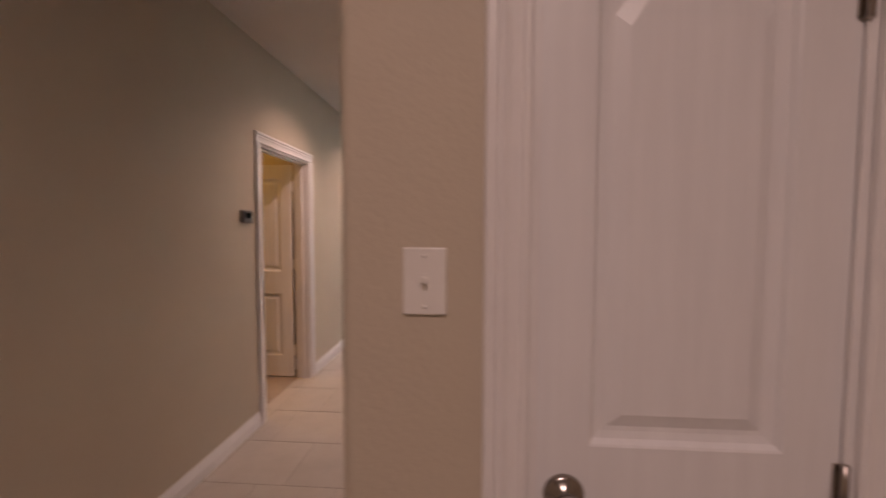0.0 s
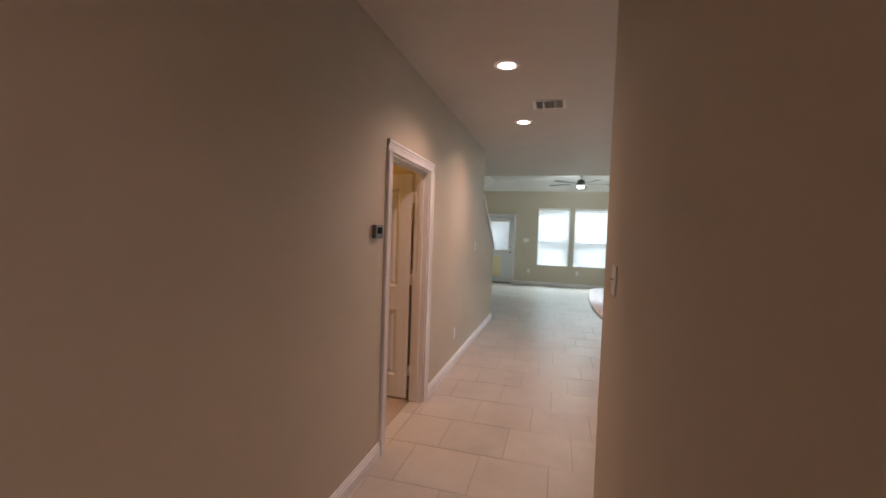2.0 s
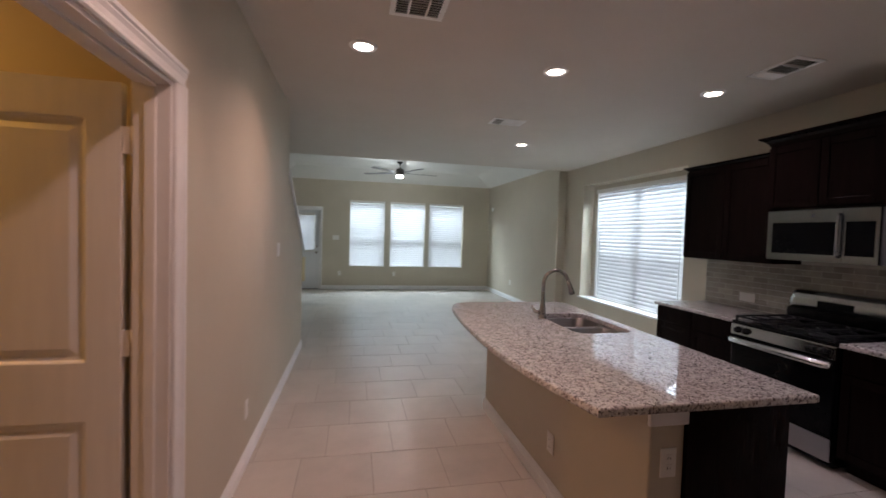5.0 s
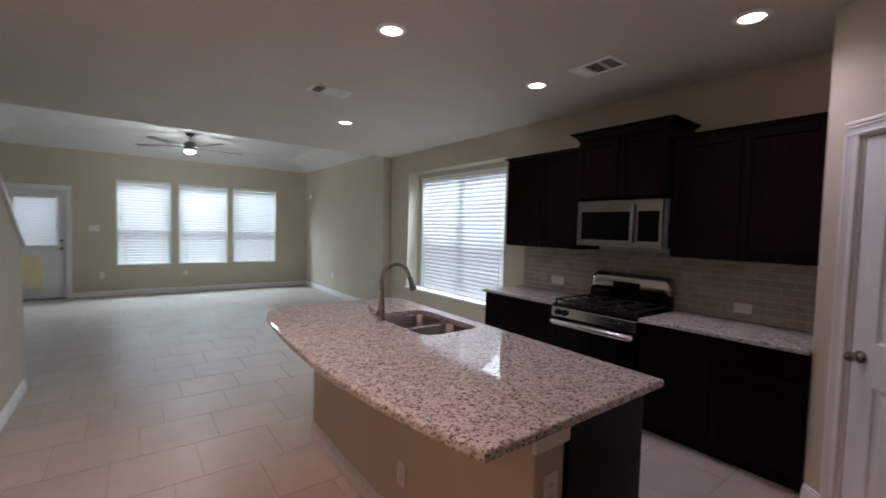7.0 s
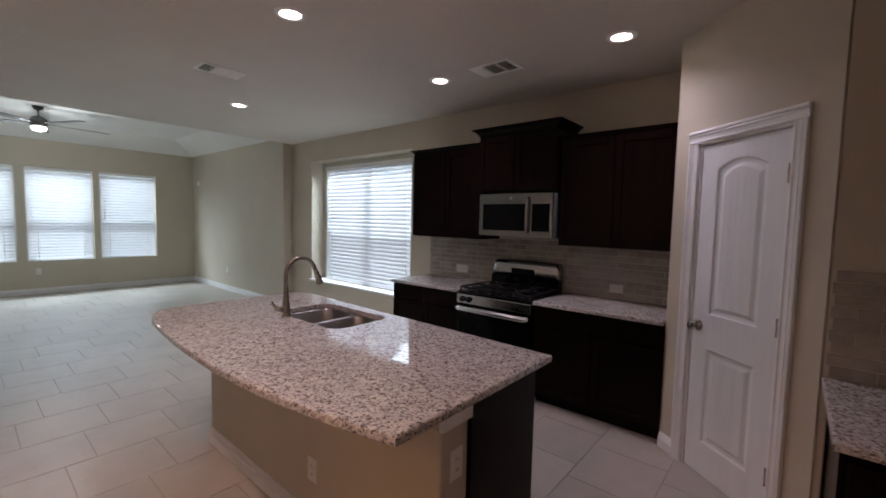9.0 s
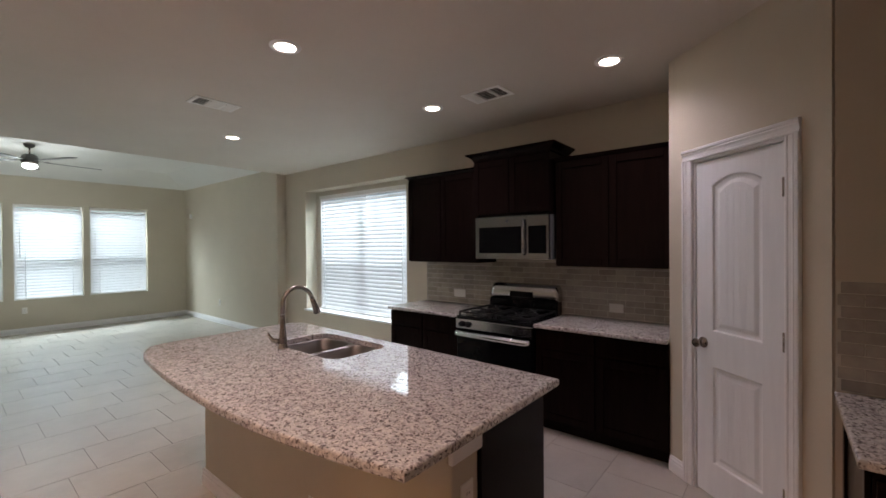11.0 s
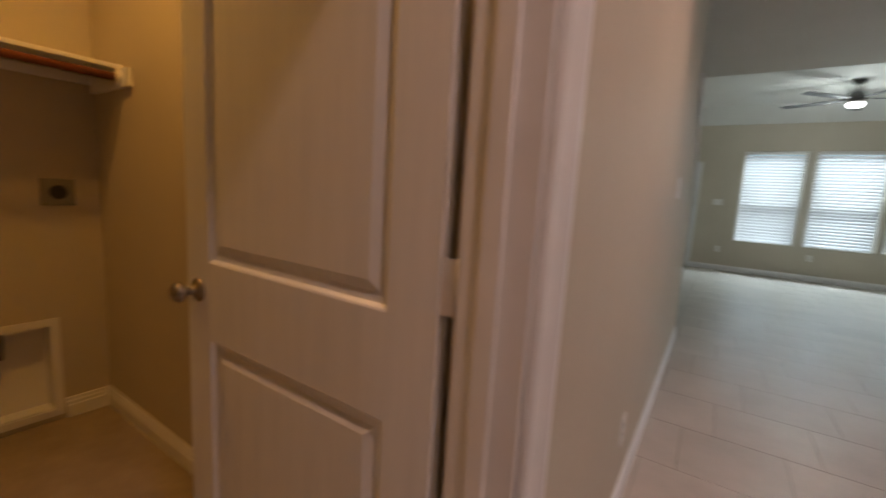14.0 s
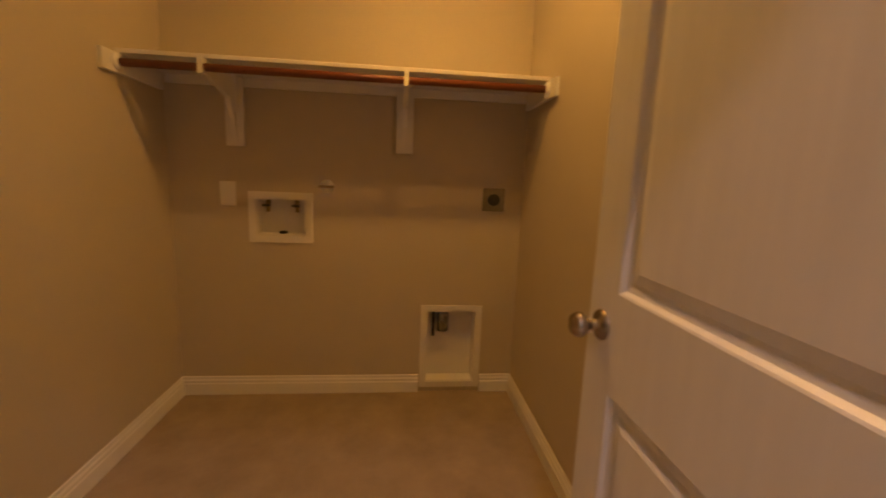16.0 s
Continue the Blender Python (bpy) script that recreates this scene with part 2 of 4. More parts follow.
def thing(name, m, label, category, group="", kind=""):
    """A top-level Empty at a pose; its parts are modelled in the world unless told otherwise."""
    o = new(name)
    o.empty_display_size = 0.05
    o.matrix_basis = m if isinstance(m, Matrix) else Matrix.Translation(m)
    return tagged(o, label, category, group, kind)


def part(name, bm, material, parent, label="", local=False):
    o = new(name, bm if isinstance(bm, bpy.types.Mesh) else to_mesh(name, bm, material))
    o.parent = parent
    if not local:
        base = parent.matrix_basis.copy()
        if parent.parent:
            base = parent.parent.matrix_basis @ parent.matrix_parent_inverse @ base
        o.matrix_parent_inverse = base.inverted()
    return tagged(o, label)


def solid(name, bm, material, label="", category="", group="", kind=""):
    return tagged(new(name, to_mesh(name, bm, material)), label, category, group, kind)


def struct(name, bm, material, label, category="wall"):
    return solid(name, bm, material, label, category, kind="structure")


# ---- structure ----
H = 2.74            # hall and kitchen ceiling
XK, XL = 4.46, 4.30  # kitchen and living side walls
YF = 12.98          # far wall
YS = 8.95           # where kitchen turns into living room
T = 0.12


def sheet(axis, at, thick, u0, u1, z0, z1, holes=()):
    """A wall slab normal to an axis with rectangular holes (u0, u1, z0, z1) through it."""
    bm = bmesh.new()
    us = sorted({u0, u1, *[h[0] for h in holes], *[h[1] for h in holes]})
    for a, b in zip(us, us[1:]):
        mid = (a + b) / 2
        cuts = sorted((h[2], h[3]) for h in holes if h[0] < mid < h[1])
        z = z0
        for c0, c1 in [*cuts, (z1, z1)]:
            if c0 - z > 1e-4:
                if axis == "x":
                    box(bm, at, at + thick, a, b, z, c0)
                else:
                    box(bm, a, b, at, at + thick, z, c0)
            z = c1
    bmesh.ops.remove_doubles(bm, verts=bm.verts, dist=1e-5)
    return bm


# hall wall with the laundry doorway; its end falls with the stair behind it
bm = sheet("x", 0, -T, -3.0, 6.30, 0, 3.12, [(2.745, 3.615, 0, 2.035)])
prism(bm, [(6.30, 0), (7.48, 0), (7.48, 1.26), (6.30, 2.03)], "x", -T, 0)
struct("wall_hall_left", bm, M_WALL, "tan orange-peel painted hall wall with a sloped stair end")
bm = bmesh.new()
prism(bm, [(6.27, 2.05), (7.50, 1.247), (7.50, 1.285), (6.27, 2.088)], "x", -T - 0.02, 0.022)
struct("stair_cap_trim", bm, M_TRIM, "white painted cap along the sloped stair wall", "trim")

# hall right wall, its end faces and the closet front


def arc(cx, cy, r, a0, a1, n=5):
    return [(cx + r * math.cos(radians(a0 + (a1 - a0) * k / n)), cy + r * math.sin(radians(a0 + (a1 - a0) * k / n))) for k in range(n + 1)]


RB = 0.018
bm = bmesh.new()
prism(bm, [(1.624, 0.50), (1.624, 0.62), (1.44, 0.62)] + arc(1.44 - RB, 2.305 - RB, RB, 0, 90) + arc(1.32 + RB, 2.305 - RB, RB, 90, 180) + arc(1.32 + RB, 0.50 + RB, RB, 180, 270), "z", 0, 3.12)
struct("wall_hall_right", bm, M_WALL, "tan painted wall between hall and kitchen with rounded corners")
struct("wall_closet_front", sheet("y", 0.50, T, 1.6245, 3.0, 0, 3.12, [(1.6245, 2.125, 0, 2.035)]), M_WALL, "tan painted wall round a closet door")
struct("wall_closet_back", boxes((1.44, 3.20, 1.14, 1.20, 0, 3.12)), M_WALL, "tan painted partition")
struct("wall_entry_right", boxes((3.0, 3.12, -3.0, 0.62, 0, 3.12)), M_WALL, "tan painted entry wall")
struct("wall_entry_back", boxes((-T, 3.12, -3.12, -3.0, 0, 3.12)), M_WALL, "tan painted entry wall")

# pantry: return, diagonal with a doorway, tiled side
PA, PB = Vector((3.85, 3.035, 0)), Vector((3.20, 2.28, 0))
PD = (PB - PA).normalized()
PN = Vector((PD.y, -PD.x, 0))
if PN.x > 0:
    PN = -PN
PM = Matrix(((PD.x, -PN.x, 0, PA.x), (PD.y, -PN.y, 0, PA.y), (0, 0, 1, 0), (0, 0, 0, 1)))  # x along the diagonal, y into the wall
PL = (PB - PA).length
bm = sheet("y", 0, T, 0.0, PL, 0, H, [(0.205, 0.800, 0, 2.035)])
bm.transform(PM)
box(bm, 3.87, XK, 2.915, 3.035, 0, H)
box(bm, 3.20, 3.32, 1.20, 2.27, 0, H)
struct("wall_pantry", bm, M_WALL, "tan painted diagonal pantry wall with a doorway")

# kitchen wall with the window, step, living room wall
WK = (6.10, 8.35, 0.53, 2.41)
struct("wall_kitchen", sheet("x", XK, 0.20, 2.8, YS, 0, H, [WK]), M_WALL, "tan painted kitchen wall with a deep window recess")
struct("wall_living_right", boxes((XL, XL + 0.46, YS, YF + 0.2, 0, 3.2), bev=0.015), M_WALL, "pale tan living room wall with a rounded corner")
WR = (6.17, 8.19, 0.535, 2.33)
struct("wall_window_recess", sheet("x", XK + 0.20, 0.10, 5.9, 8.5, 0.3, H, [WR]), M_WALL, "tan painted back of the kitchen window recess")
WINS = [(0.51, 1.43), (1.56, 2.51), (2.61, 3.56)]
WZ = (0.61, 2.335)
DB = (-1.06, -0.235, 0, 2.06)
struct("wall_living_far", sheet("y", YF, 0.16, -1.40, XL, 0, 3.2, [(a, b, *WZ) for a, b in WINS] + [DB]), M_WALL, "tan painted far wall with three windows and a back door")
struct("wall_living_left", boxes((-1.40, -1.28, 4.4, YF, 0, 3.2)), M_WALL, "tan painted living room wall")
struct("wall_stair_end", boxes((-1.28, -T, 4.4, 4.52, 0, 3.2)), M_WALL, "tan painted wall closing the stair")

# laundry
LX, LY0, LY1 = -2.39, 2.0, 3.84
struct("wall_laundry_back", sheet("x", LX, -T, LY0 - T, LY1 + T, 0, 2.70, [(2.42, 2.675, 0.895, 1.095), (3.335, 3.615, 0.06, 0.49)]), M_WALL, "tan laundry wall with recessed outlet boxes")
struct("wall_laundry_near", boxes((LX, -T, LY0 - T, LY0, 0, 2.70)), M_WALL, "tan laundry wall")
struct("wall_laundry_far", boxes((LX, -T, LY1, LY1 + T, 0, 2.70)), M_WALL, "tan laundry wall")
struct("ceiling_laundry", boxes((LX - T, -T, LY0 - T, LY1 + T, 2.70, 2.78)), M_CEIL, "tan painted laundry ceiling", "ceiling")

# ceilings
struct("ceiling", boxes((-1.28, XK, 1.78, YS, H, H + 0.1)), M_CEIL, "tan textured hall and kitchen ceiling", "ceiling")
struct("ceiling_entry", boxes((-T, 3.12, -3.12, 1.78, 3.12, 3.2)), M_CEIL, "tan textured entry ceiling", "ceiling")
struct("ceiling_header", boxes((0, 3.2, 1.70, 1.78, H, 3.12)), M_CEIL, "painted ceiling step", "ceiling")
bm = bmesh.new()
SL = [(0.0, 2.83), (0.52, 3.09), (0.52, 3.17), (0.0, 3.17)]
prism(bm, [(XL - d, z) for d, z in SL], "y", YS, YF)
prism(bm, [(-1.28 + d, z) for d, z in SL], "y", YS, YF)
prism(bm, [(YF - d, z) for d, z in SL], "x", -1.27, XL - 0.01)
prism(bm, [(YS + 0.001 + d, z) for d, z in SL], "x", -1.27, XL - 0.01)
box(bm, -0.80, XL - 0.48, YS + 0.48, YF - 0.48, 3.089, 3.16)
struct("ceiling_living", bm, M_CEILW, "pale tray ceiling with sloped edges", "ceiling")
struct("ceiling_beam", boxes((-1.28, XL, YS - 0.02, YS, H, 3.2)), M_CEIL, "painted step up to the tray ceiling", "ceiling")
struct("roof_slab", boxes((-1.6, 5.2, YS, YF + 0.4, 3.2, 3.3)), M_CEIL, "roof deck", "ceiling")

# outside ground
struct("ground", boxes((-200, 200, -200, 200, -0.45, -0.35)), M_GRASS, "mown lawn round the house", "ground")


# ---- baseboards and casings ----
def profile_strip(bm, p, q, n, prof):
    """A moulding from p to q on the floor: prof lists (depth, height), n points into the room."""
    p, q, n = Vector(p), Vector(q), Vector(n)
    a = [bm.verts.new(p + n * d + Vector((0, 0, h))) for d, h in prof]
    b = [bm.verts.new(q + n * d + Vector((0, 0, h))) for d, h in prof]
    bm.faces.new(a), bm.faces.new(b)
    for i in range(len(prof)):
        j = (i + 1) % len(prof)
        bm.faces.new((a[i], a[j], b[j], b[i]))
    bmesh.ops.recalc_face_normals(bm, faces=bm.faces)


BASE = [(0.001, 0.0), (0.016, 0.0), (0.016, 0.062), (0.012, 0.068), (0.012, 0.080), (0.007, 0.088), (0.006, 0.100), (0.001, 0.104)]
RUNS = [
    ((0, -3.0), (0, 2.666), (1, 0)), ((0, 3.694), (0, 7.48), (1, 0)), ((0, 7.481), (-T, 7.481), (0, 1)),
    ((1.32, 0.51), (1.32, 2.295), (-1, 0)), ((1.33, 2.305), (1.44, 2.305), (0, 1)), ((1.33, 0.50), (1.554, 0.50), (0, -1)), ((2.197, 0.50), (3.0, 0.50), (0, -1)),
    ((XL, YS + 0.01), (XL, YF), (-1, 0)), ((XL + 0.01, YS), (XK, YS), (0, -1)), ((XK, 5.76), (XK, YS), (-1, 0)),
    ((-0.163, YF), (XL, YF), (0, -1)),
    ((LX, LY0), (LX, 3.295), (1, 0)), ((LX, 3.655), (LX, LY1), (1, 0)), ((LX, LY0), (-T, LY0), (0, 1)), ((LX, LY1), (-T, LY1), (0, -1)),
    ((PA.x + PD.x * 0.005, PA.y + PD.y * 0.005), (PA.x + PD.x * 0.133, PA.y + PD.y * 0.133), (PN.x, PN.y)),
    ((PA.x + PD.x * 0.872, PA.y + PD.y * 0.872), (PB.x, PB.y), (PN.x, PN.y)),
]
for p, q, n in RUNS:
    bm = bmesh.new()
    profile_strip(bm, (*p, 0), (*q, 0), (*n, 0), BASE)
    struct("baseboard", bm, M_TRIM, "white moulded baseboard", "baseboard")

CASE = [(0.0, 0.0), (0.0, 0.010), (0.006, 0.015), (0.014, 0.015), (0.018, 0.011), (0.034, 0.013), (0.046, 0.019), (0.052, 0.016), (0.058, 0.022), (0.070, 0.022), (0.074, 0.018), (0.074, 0.0)]


def casing(name, m, w, h, depth, label, stop=0.0, wide=1.0):
    """Door lining of a doorway w wide and h high: local x across, y into the wall, z up; both faces cased."""
    root = thing(name, m, label, "door frame", kind="structure")
    for side, y, s in (("front", 0.0, -1), ("back", depth, 1)):
        for x, sx in ((0.0, -1), (w, 1)):
            bm = bmesh.new()
            pts = [(x + sx * (a * wide - 0.004), y + s * (b + 0.001)) for a, b in CASE]
            prism(bm, pts, "z", 0.0, h + 0.0 - 0.001)
            part("casing", bm, M_TRIM, root, local=True)
        bm = bmesh.new()
        pts = [(y + s * (b + 0.001), h + a * wide - 0.004) for a, b in CASE]
        prism(bm, pts, "x", 0.004 - 0.074 * wide, w - 0.004 + 0.074 * wide)
        part("casing", bm, M_TRIM, root, local=True)
    for x0, x1 in ((0.0, 0.018), (w - 0.018, w)):
        part("jamb", boxes((x0 + 0.0005, x1 - 0.0005, 0.001, depth - 0.001, 0, h - 0.019)), M_TRIM, root, local=True)
    part("jamb", boxes((0.0005, w - 0.0005, 0.001, depth - 0.001, h - 0.018, h - 0.0005)), M_TRIM, root, local=True)
    for it in ((0.018, 0.029, 0, h - 0.030), (w - 0.029, w - 0.018, 0, h - 0.030), (0.018, w - 0.018, h - 0.0295, h - 0.0185)):
        part("door_stop", boxes((it[0], it[1], stop, stop + 0.036, it[2], it[3]), bev=0.003), M_TRIM, root, local=True)
    return root


def outline(x0, x1, z0, z1, arch, ins, n=10):
    x0, x1, z0, z1 = x0 + ins, x1 - ins, z0 + ins, z1 - ins
    pts = [(x0, z0), (x1, z0)]
    for i in range(n + 1):
        u = i / n
        pts.append((x1 + (x0 - x1) * u, z1 - arch + arch * (1 - (2 * u - 1) ** 2) if arch else z1))
    return pts


def panel_door(name, m, w, h, label, arch=0.0, knob="left", hinges=True, hinge_side=-1, grooves=False, dz=0.0, backset=0.06, stile=0.0, top=0.13):
    """A moulded two-panel door leaf. Local x across (0 to w), y through (0 front, 0.035 back), z up."""
    root = thing(name, m, label, "door", kind="structure")
    th, st = 0.035, stile or (0.11 if w > 0.58 else 0.095)
    mid0, mid1 = 0.805 + dz, 1.015 + dz
    pans = [(st, w - st, 0.20, mid0, 0.0), (st, w - st, mid1, h - top, arch)]
    bm = bmesh.new()
    box(bm, 0, st, 0, th, 0, h), box(bm, w - st, w, 0, th, 0, h)
    box(bm, st, w - st, 0, th, 0, 0.20), box(bm, st, w - st, 0, th, mid0, mid1)
    if arch:
        pts = [(w - st, h), (st, h)] + [(x, z) for x, z in reversed(outline(st, w - st, mid1, h - top, arch, 0)[2:])]
        prism(bm, pts, "y", 0, th)
    else:
        box(bm, st, w - st, 0, th, h - top, h)
    bmesh.ops.remove_doubles(bm, verts=bm.verts, dist=1e-5)
    leaf = part("leaf", bm, M_DOOR, root, local=True)
    for x0, x1, z0, z1, ar in pans:
        bm = bmesh.new()
        for y, s in ((0.0, 1), (th, -1)):
            rings = []
            for ins, dep in ((0.0, 0.0), (0.004, 0.002), (0.010, 0.010), (0.022, 0.0125), (0.030, 0.0125), (0.052, 0.004)):
                rings.append([bm.verts.new((x, y + s * dep, z)) for x, z in outline(x0, x1, z0, z1, ar, ins)])
            for a, b in zip(rings, rings[1:]):
                for i in range(len(a)):
                    j = (i + 1) % len(a)
                    bm.faces.new((a[i], a[j], b[j], b[i]))
            bm.faces.new(rings[-1])
        bmesh.ops.recalc_face_normals(bm, faces=bm.faces)
        pn = part("door_panel", bm, M_DOOR, root, local=True)
        if grooves:
            for k in range(1, 5):
                gx = x0 + 0.055 + (x1 - x0 - 0.11) * k / 5
                part("groove", boxes((gx - 0.0025, gx + 0.0025, 0.0025, 0.0039, z0 + 0.06, z1 - 0.07 - ar * 0.3)), M_DOOR, pn, local=True)
    kx = backset if knob == "left" else w - backset
    for s, y in ((-1, 0.0), (1, th)):
        km = Matrix.Translation((kx, y, 0.935 + dz)) @ Matrix.Rotation(radians(90 if s < 0 else -90), 4, "X")
        bm = bmesh.new()
        lathe(bm, [(0.0, 0.0005), (0.033, 0.0005), (0.033, 0.005), (0.028, 0.010), (0.012, 0.013), (0.011, 0.030), (0.020, 0.036), (0.027, 0.048), (0.027, 0.056), (0.020, 0.066), (0.0, 0.069)], km)
        part("door_knob", bm, M_NICKEL, root, "satin nickel round knob", local=True)
    if hinges:
        hx = w if knob == "left" else 0.0
        for z in (0.25, 1.02, h - 0.22):
            bm = boxes((hx - 0.010, hx + 0.012, -0.004 if hinge_side < 0 else th + 0.001, -0.001 if hinge_side < 0 else th + 0.004, z - 0.045, z + 0.045))
            yy = -0.008 if hinge_side < 0 else th + 0.008
            tube(bm, [(hx + 0.002, yy, z - 0.047), (hx + 0.002, yy, z + 0.047)], 0.006, 8)
            part("hinge", bm, M_NICKEL, root, "satin nickel butt hinge", local=True)
    return root

# ---- doors ----
casing("door_frame_laundry", pose(0, 2.745, 0, 0, 0, 90), 0.870, 2.035, T, "white moulded casing of the laundry doorway", stop=0.045, wide=1.1)
ld = panel_door("door_laundry", pose(-0.995, 3.602, 0.012), 0.837, 2.0, "white two-panel laundry door standing open at a right angle", hinges=False, dz=-0.011)
for z in (0.25, 1.072, 1.80):
    bm = boxes((0.8375, 0.870, 0.004, 0.007, z - 0.048, z + 0.048), (0.8375, 0.841, 0.007, 0.034, z - 0.048, z + 0.048))
    tube(bm, [(0.872, 0.004, z - 0.05), (0.872, 0.004, z + 0.05)], 0.0065, 8)
    part("hinge", bm, M_HINGE, ld, "pale steel butt hinge", local=True)
casing("door_frame_closet", pose(1.624, 0.50, 0), 0.501, 2.035, T, "white moulded casing of the closet door", stop=0.046)
panel_door("door_closet", pose(1.643, 0.508, 0.012), 0.463, 2.0, "closed white arch-topped two-panel closet door", arch=0.08, dz=0.06, backset=0.044, stile=0.082)
casing("door_frame_pantry", PM @ pose(0.205, 0, 0), 0.595, 2.035, T, "white moulded casing of the pantry door", stop=0.048)
panel_door("door_pantry", PM @ pose(0.2255, 0.010, 0.012), 0.554, 2.0, "closed white arch-topped plank-panel pantry door", arch=0.05, grooves=True, dz=-0.028, backset=0.052, stile=0.118, top=0.10)

# back door with a half light
casing("door_frame_back", pose(DB[0], YF, 0), DB[1] - DB[0], DB[3], 0.16, "white casing of the back door", stop=0.108)
root = thing("door_back", pose(DB[0] + 0.02, YF + 0.06, 0), "closed white half-glazed back door with a blind", "door", kind="structure")
w = DB[1] - DB[0] - 0.04
part("leaf", sheet("y", 0, 0.045, 0, w, 0.015, 2.035, [(0.10, w - 0.10, 1.00, 1.95)]), M_DOOR, root, local=True)
part("pane", boxes((0.10, w - 0.10, 0.018, 0.024, 1.00, 1.95)), M_GLASS, root, local=True).visible_shadow = False
for it in ((0.08, w - 0.08, 0.98, 1.01), (0.08, w - 0.08, 1.94, 1.97)):
    part("light_frame", boxes((it[0], it[1], -0.012, -0.001, it[2], it[3]), bev=0.004), M_TRIM, root, local=True)
for x0 in (0.08, w - 0.11):
    part("light_frame", boxes((x0, x0 + 0.03, -0.012, -0.001, 1.011, 1.939), bev=0.004), M_TRIM, root, local=True)
part("pet_flap", boxes((0.13, w - 0.33, -0.016, -0.001, 0.20, 0.82), bev=0.006), M_PET, root, "cream pet flap panel", local=True)
bm = bmesh.new()
lathe(bm, [(0.0, 0.001), (0.03, 0.001), (0.03, 0.008), (0.012, 0.014), (0.012, 0.03), (0.026, 0.042), (0.024, 0.06), (0.0, 0.066)], Matrix.Translation((w - 0.055, 0, 0.95)) @ Matrix.Rotation(radians(90), 4, "X"))
part("door_knob", bm, M_NICKEL, root, "satin nickel knob", local=True)
bm = bmesh.new()
lathe(bm, [(0.0, 0.001), (0.028, 0.001), (0.026, 0.018), (0.0, 0.022)], Matrix.Translation((w - 0.055, 0, 1.10)) @ Matrix.Rotation(radians(90), 4, "X"))
part("deadbolt", bm, M_NICKEL, root, "satin nickel deadbolt", local=True)
part("threshold", boxes((0, w, -0.05, 0.06, 0.001, 0.013), bev=0.003), M_DARK, root, "dark metal threshold", local=True)


# ---- windows and blinds ----
def window(name, m, w, h, depth, label, mullions=()):
    """Local x across, y outwards, z up from the sill."""
    root = thing(name, m, label, "window", kind="structure")
    f = 0.045
    y0, y1 = depth - 0.07, depth - 0.01
    part("window_frame", sheet("y", y0, y1 - y0, 0.001, w - 0.001, 0.001, h - 0.001, [(f, w - f, f, h - f)]), M_TRIM, root, local=True)
    part("meeting_rail", boxes((f + 0.001, w - f - 0.001, y0 + 0.01, y1 - 0.01, h * 0.44, h * 0.44 + 0.022)), M_TRIM, root, local=True)
    for x in mullions:
        part("mullion", boxes((x - 0.04, x + 0.04, y0 - 0.004, y1 + 0.004, f + 0.001, h - f - 0.001)), M_TRIM, root, local=True)
    for z0, z1 in ((f, h * 0.44), (h * 0.44 + 0.022, h - f)):
        p = part("pane", boxes((f + 0.001, w - f - 0.001, y0 + 0.028, y0 + 0.034, z0 + 0.001, z1 - 0.001)), M_GLASS, root, local=True)
        p.visible_shadow = False
    if depth > 0.12:
        part("window_sill", boxes((0.002, w - 0.002, -0.02, depth - 0.071, 0.0005, 0.004)), M_TRIM, root, local=True)
    return root


def blind(m, w, h, label, tilt=-60, pitch=0.0565, slat=0.0635):
    """A lowered blind: local x across, z up from its bottom rail, y through."""
    root = thing("window_blind", m, label, "blind", group="window blinds")
    part("headrail", boxes((0, w, -0.025, 0.025, h - 0.055, h), bev=0.005), M_PLASTIC, root, local=True)
    part("bottom_rail", boxes((0.004, w - 0.004, -0.026, 0.026, 0, 0.018), bev=0.005), M_PLASTIC, root, local=True)
    bm = bmesh.new()
    pr = []
    for k in range(5):
        u = -slat / 2 + slat * k / 4
        pr.append((u, 0.004 * (1 - (2 * u / slat) ** 2)))
    pts = pr + [(u, v - 0.0022) for u, v in reversed(pr)]
    c, s = math.cos(radians(tilt)), math.sin(radians(tilt))
    prism(bm, [(u * c + v * s, -u * s + v * c) for u, v in pts], "x", 0.006, w - 0.006)
    me = to_mesh("slat", bm, M_SLAT)
    n = int((h - 0.085) / pitch) + 1
    for k in range(n):
        o = part("slat", me, M_SLAT, root, local=True)
        o.location = (0, 0, 0.034 + k * pitch)
    for x in (0.14, w - 0.14):
        bm = bmesh.new()
        for y in (-0.027, 0.027):
            tube(bm, [(x, y, 0.01), (x, y, h - 0.05)], 0.0026, 5)
        part("ladder_cord", bm, M_PLASTIC, root, local=True)
    bm = bmesh.new()
    tube(bm, [(0.07, -0.034, h * 0.45), (0.07, -0.034, h - 0.04)], 0.004, 6)
    part("wand", bm, M_PLASTIC, root, local=True)
    return root


for a, b in WINS:
    window("window_1", pose(a, YF, WZ[0]), b - a, WZ[1] - WZ[0], 0.16, "white single-hung window behind a lowered blind")
    blind(pose(a + 0.012, YF + 0.045, WZ[0] + 0.004), b - a - 0.024, WZ[1] - WZ[0] - 0.006, "white slatted blind lowered over a bright window", tilt=-53)
window("window_4", pose(XK + 0.20, WR[1], WR[2], 0, 0, -90), WR[1] - WR[0], WR[3] - WR[2], 0.10, "white twin window in a deep kitchen recess", mullions=((WR[1] - WR[0]) / 2,))
struct("window_sill", boxes((XK - 0.035, XK + 0.20, WK[0] - 0.03, WK[1] + 0.03, WK[2] - 0.025, WK[2] + 0.003), bev=0.005), M_TRIM, "white painted deep window sill", "sill")
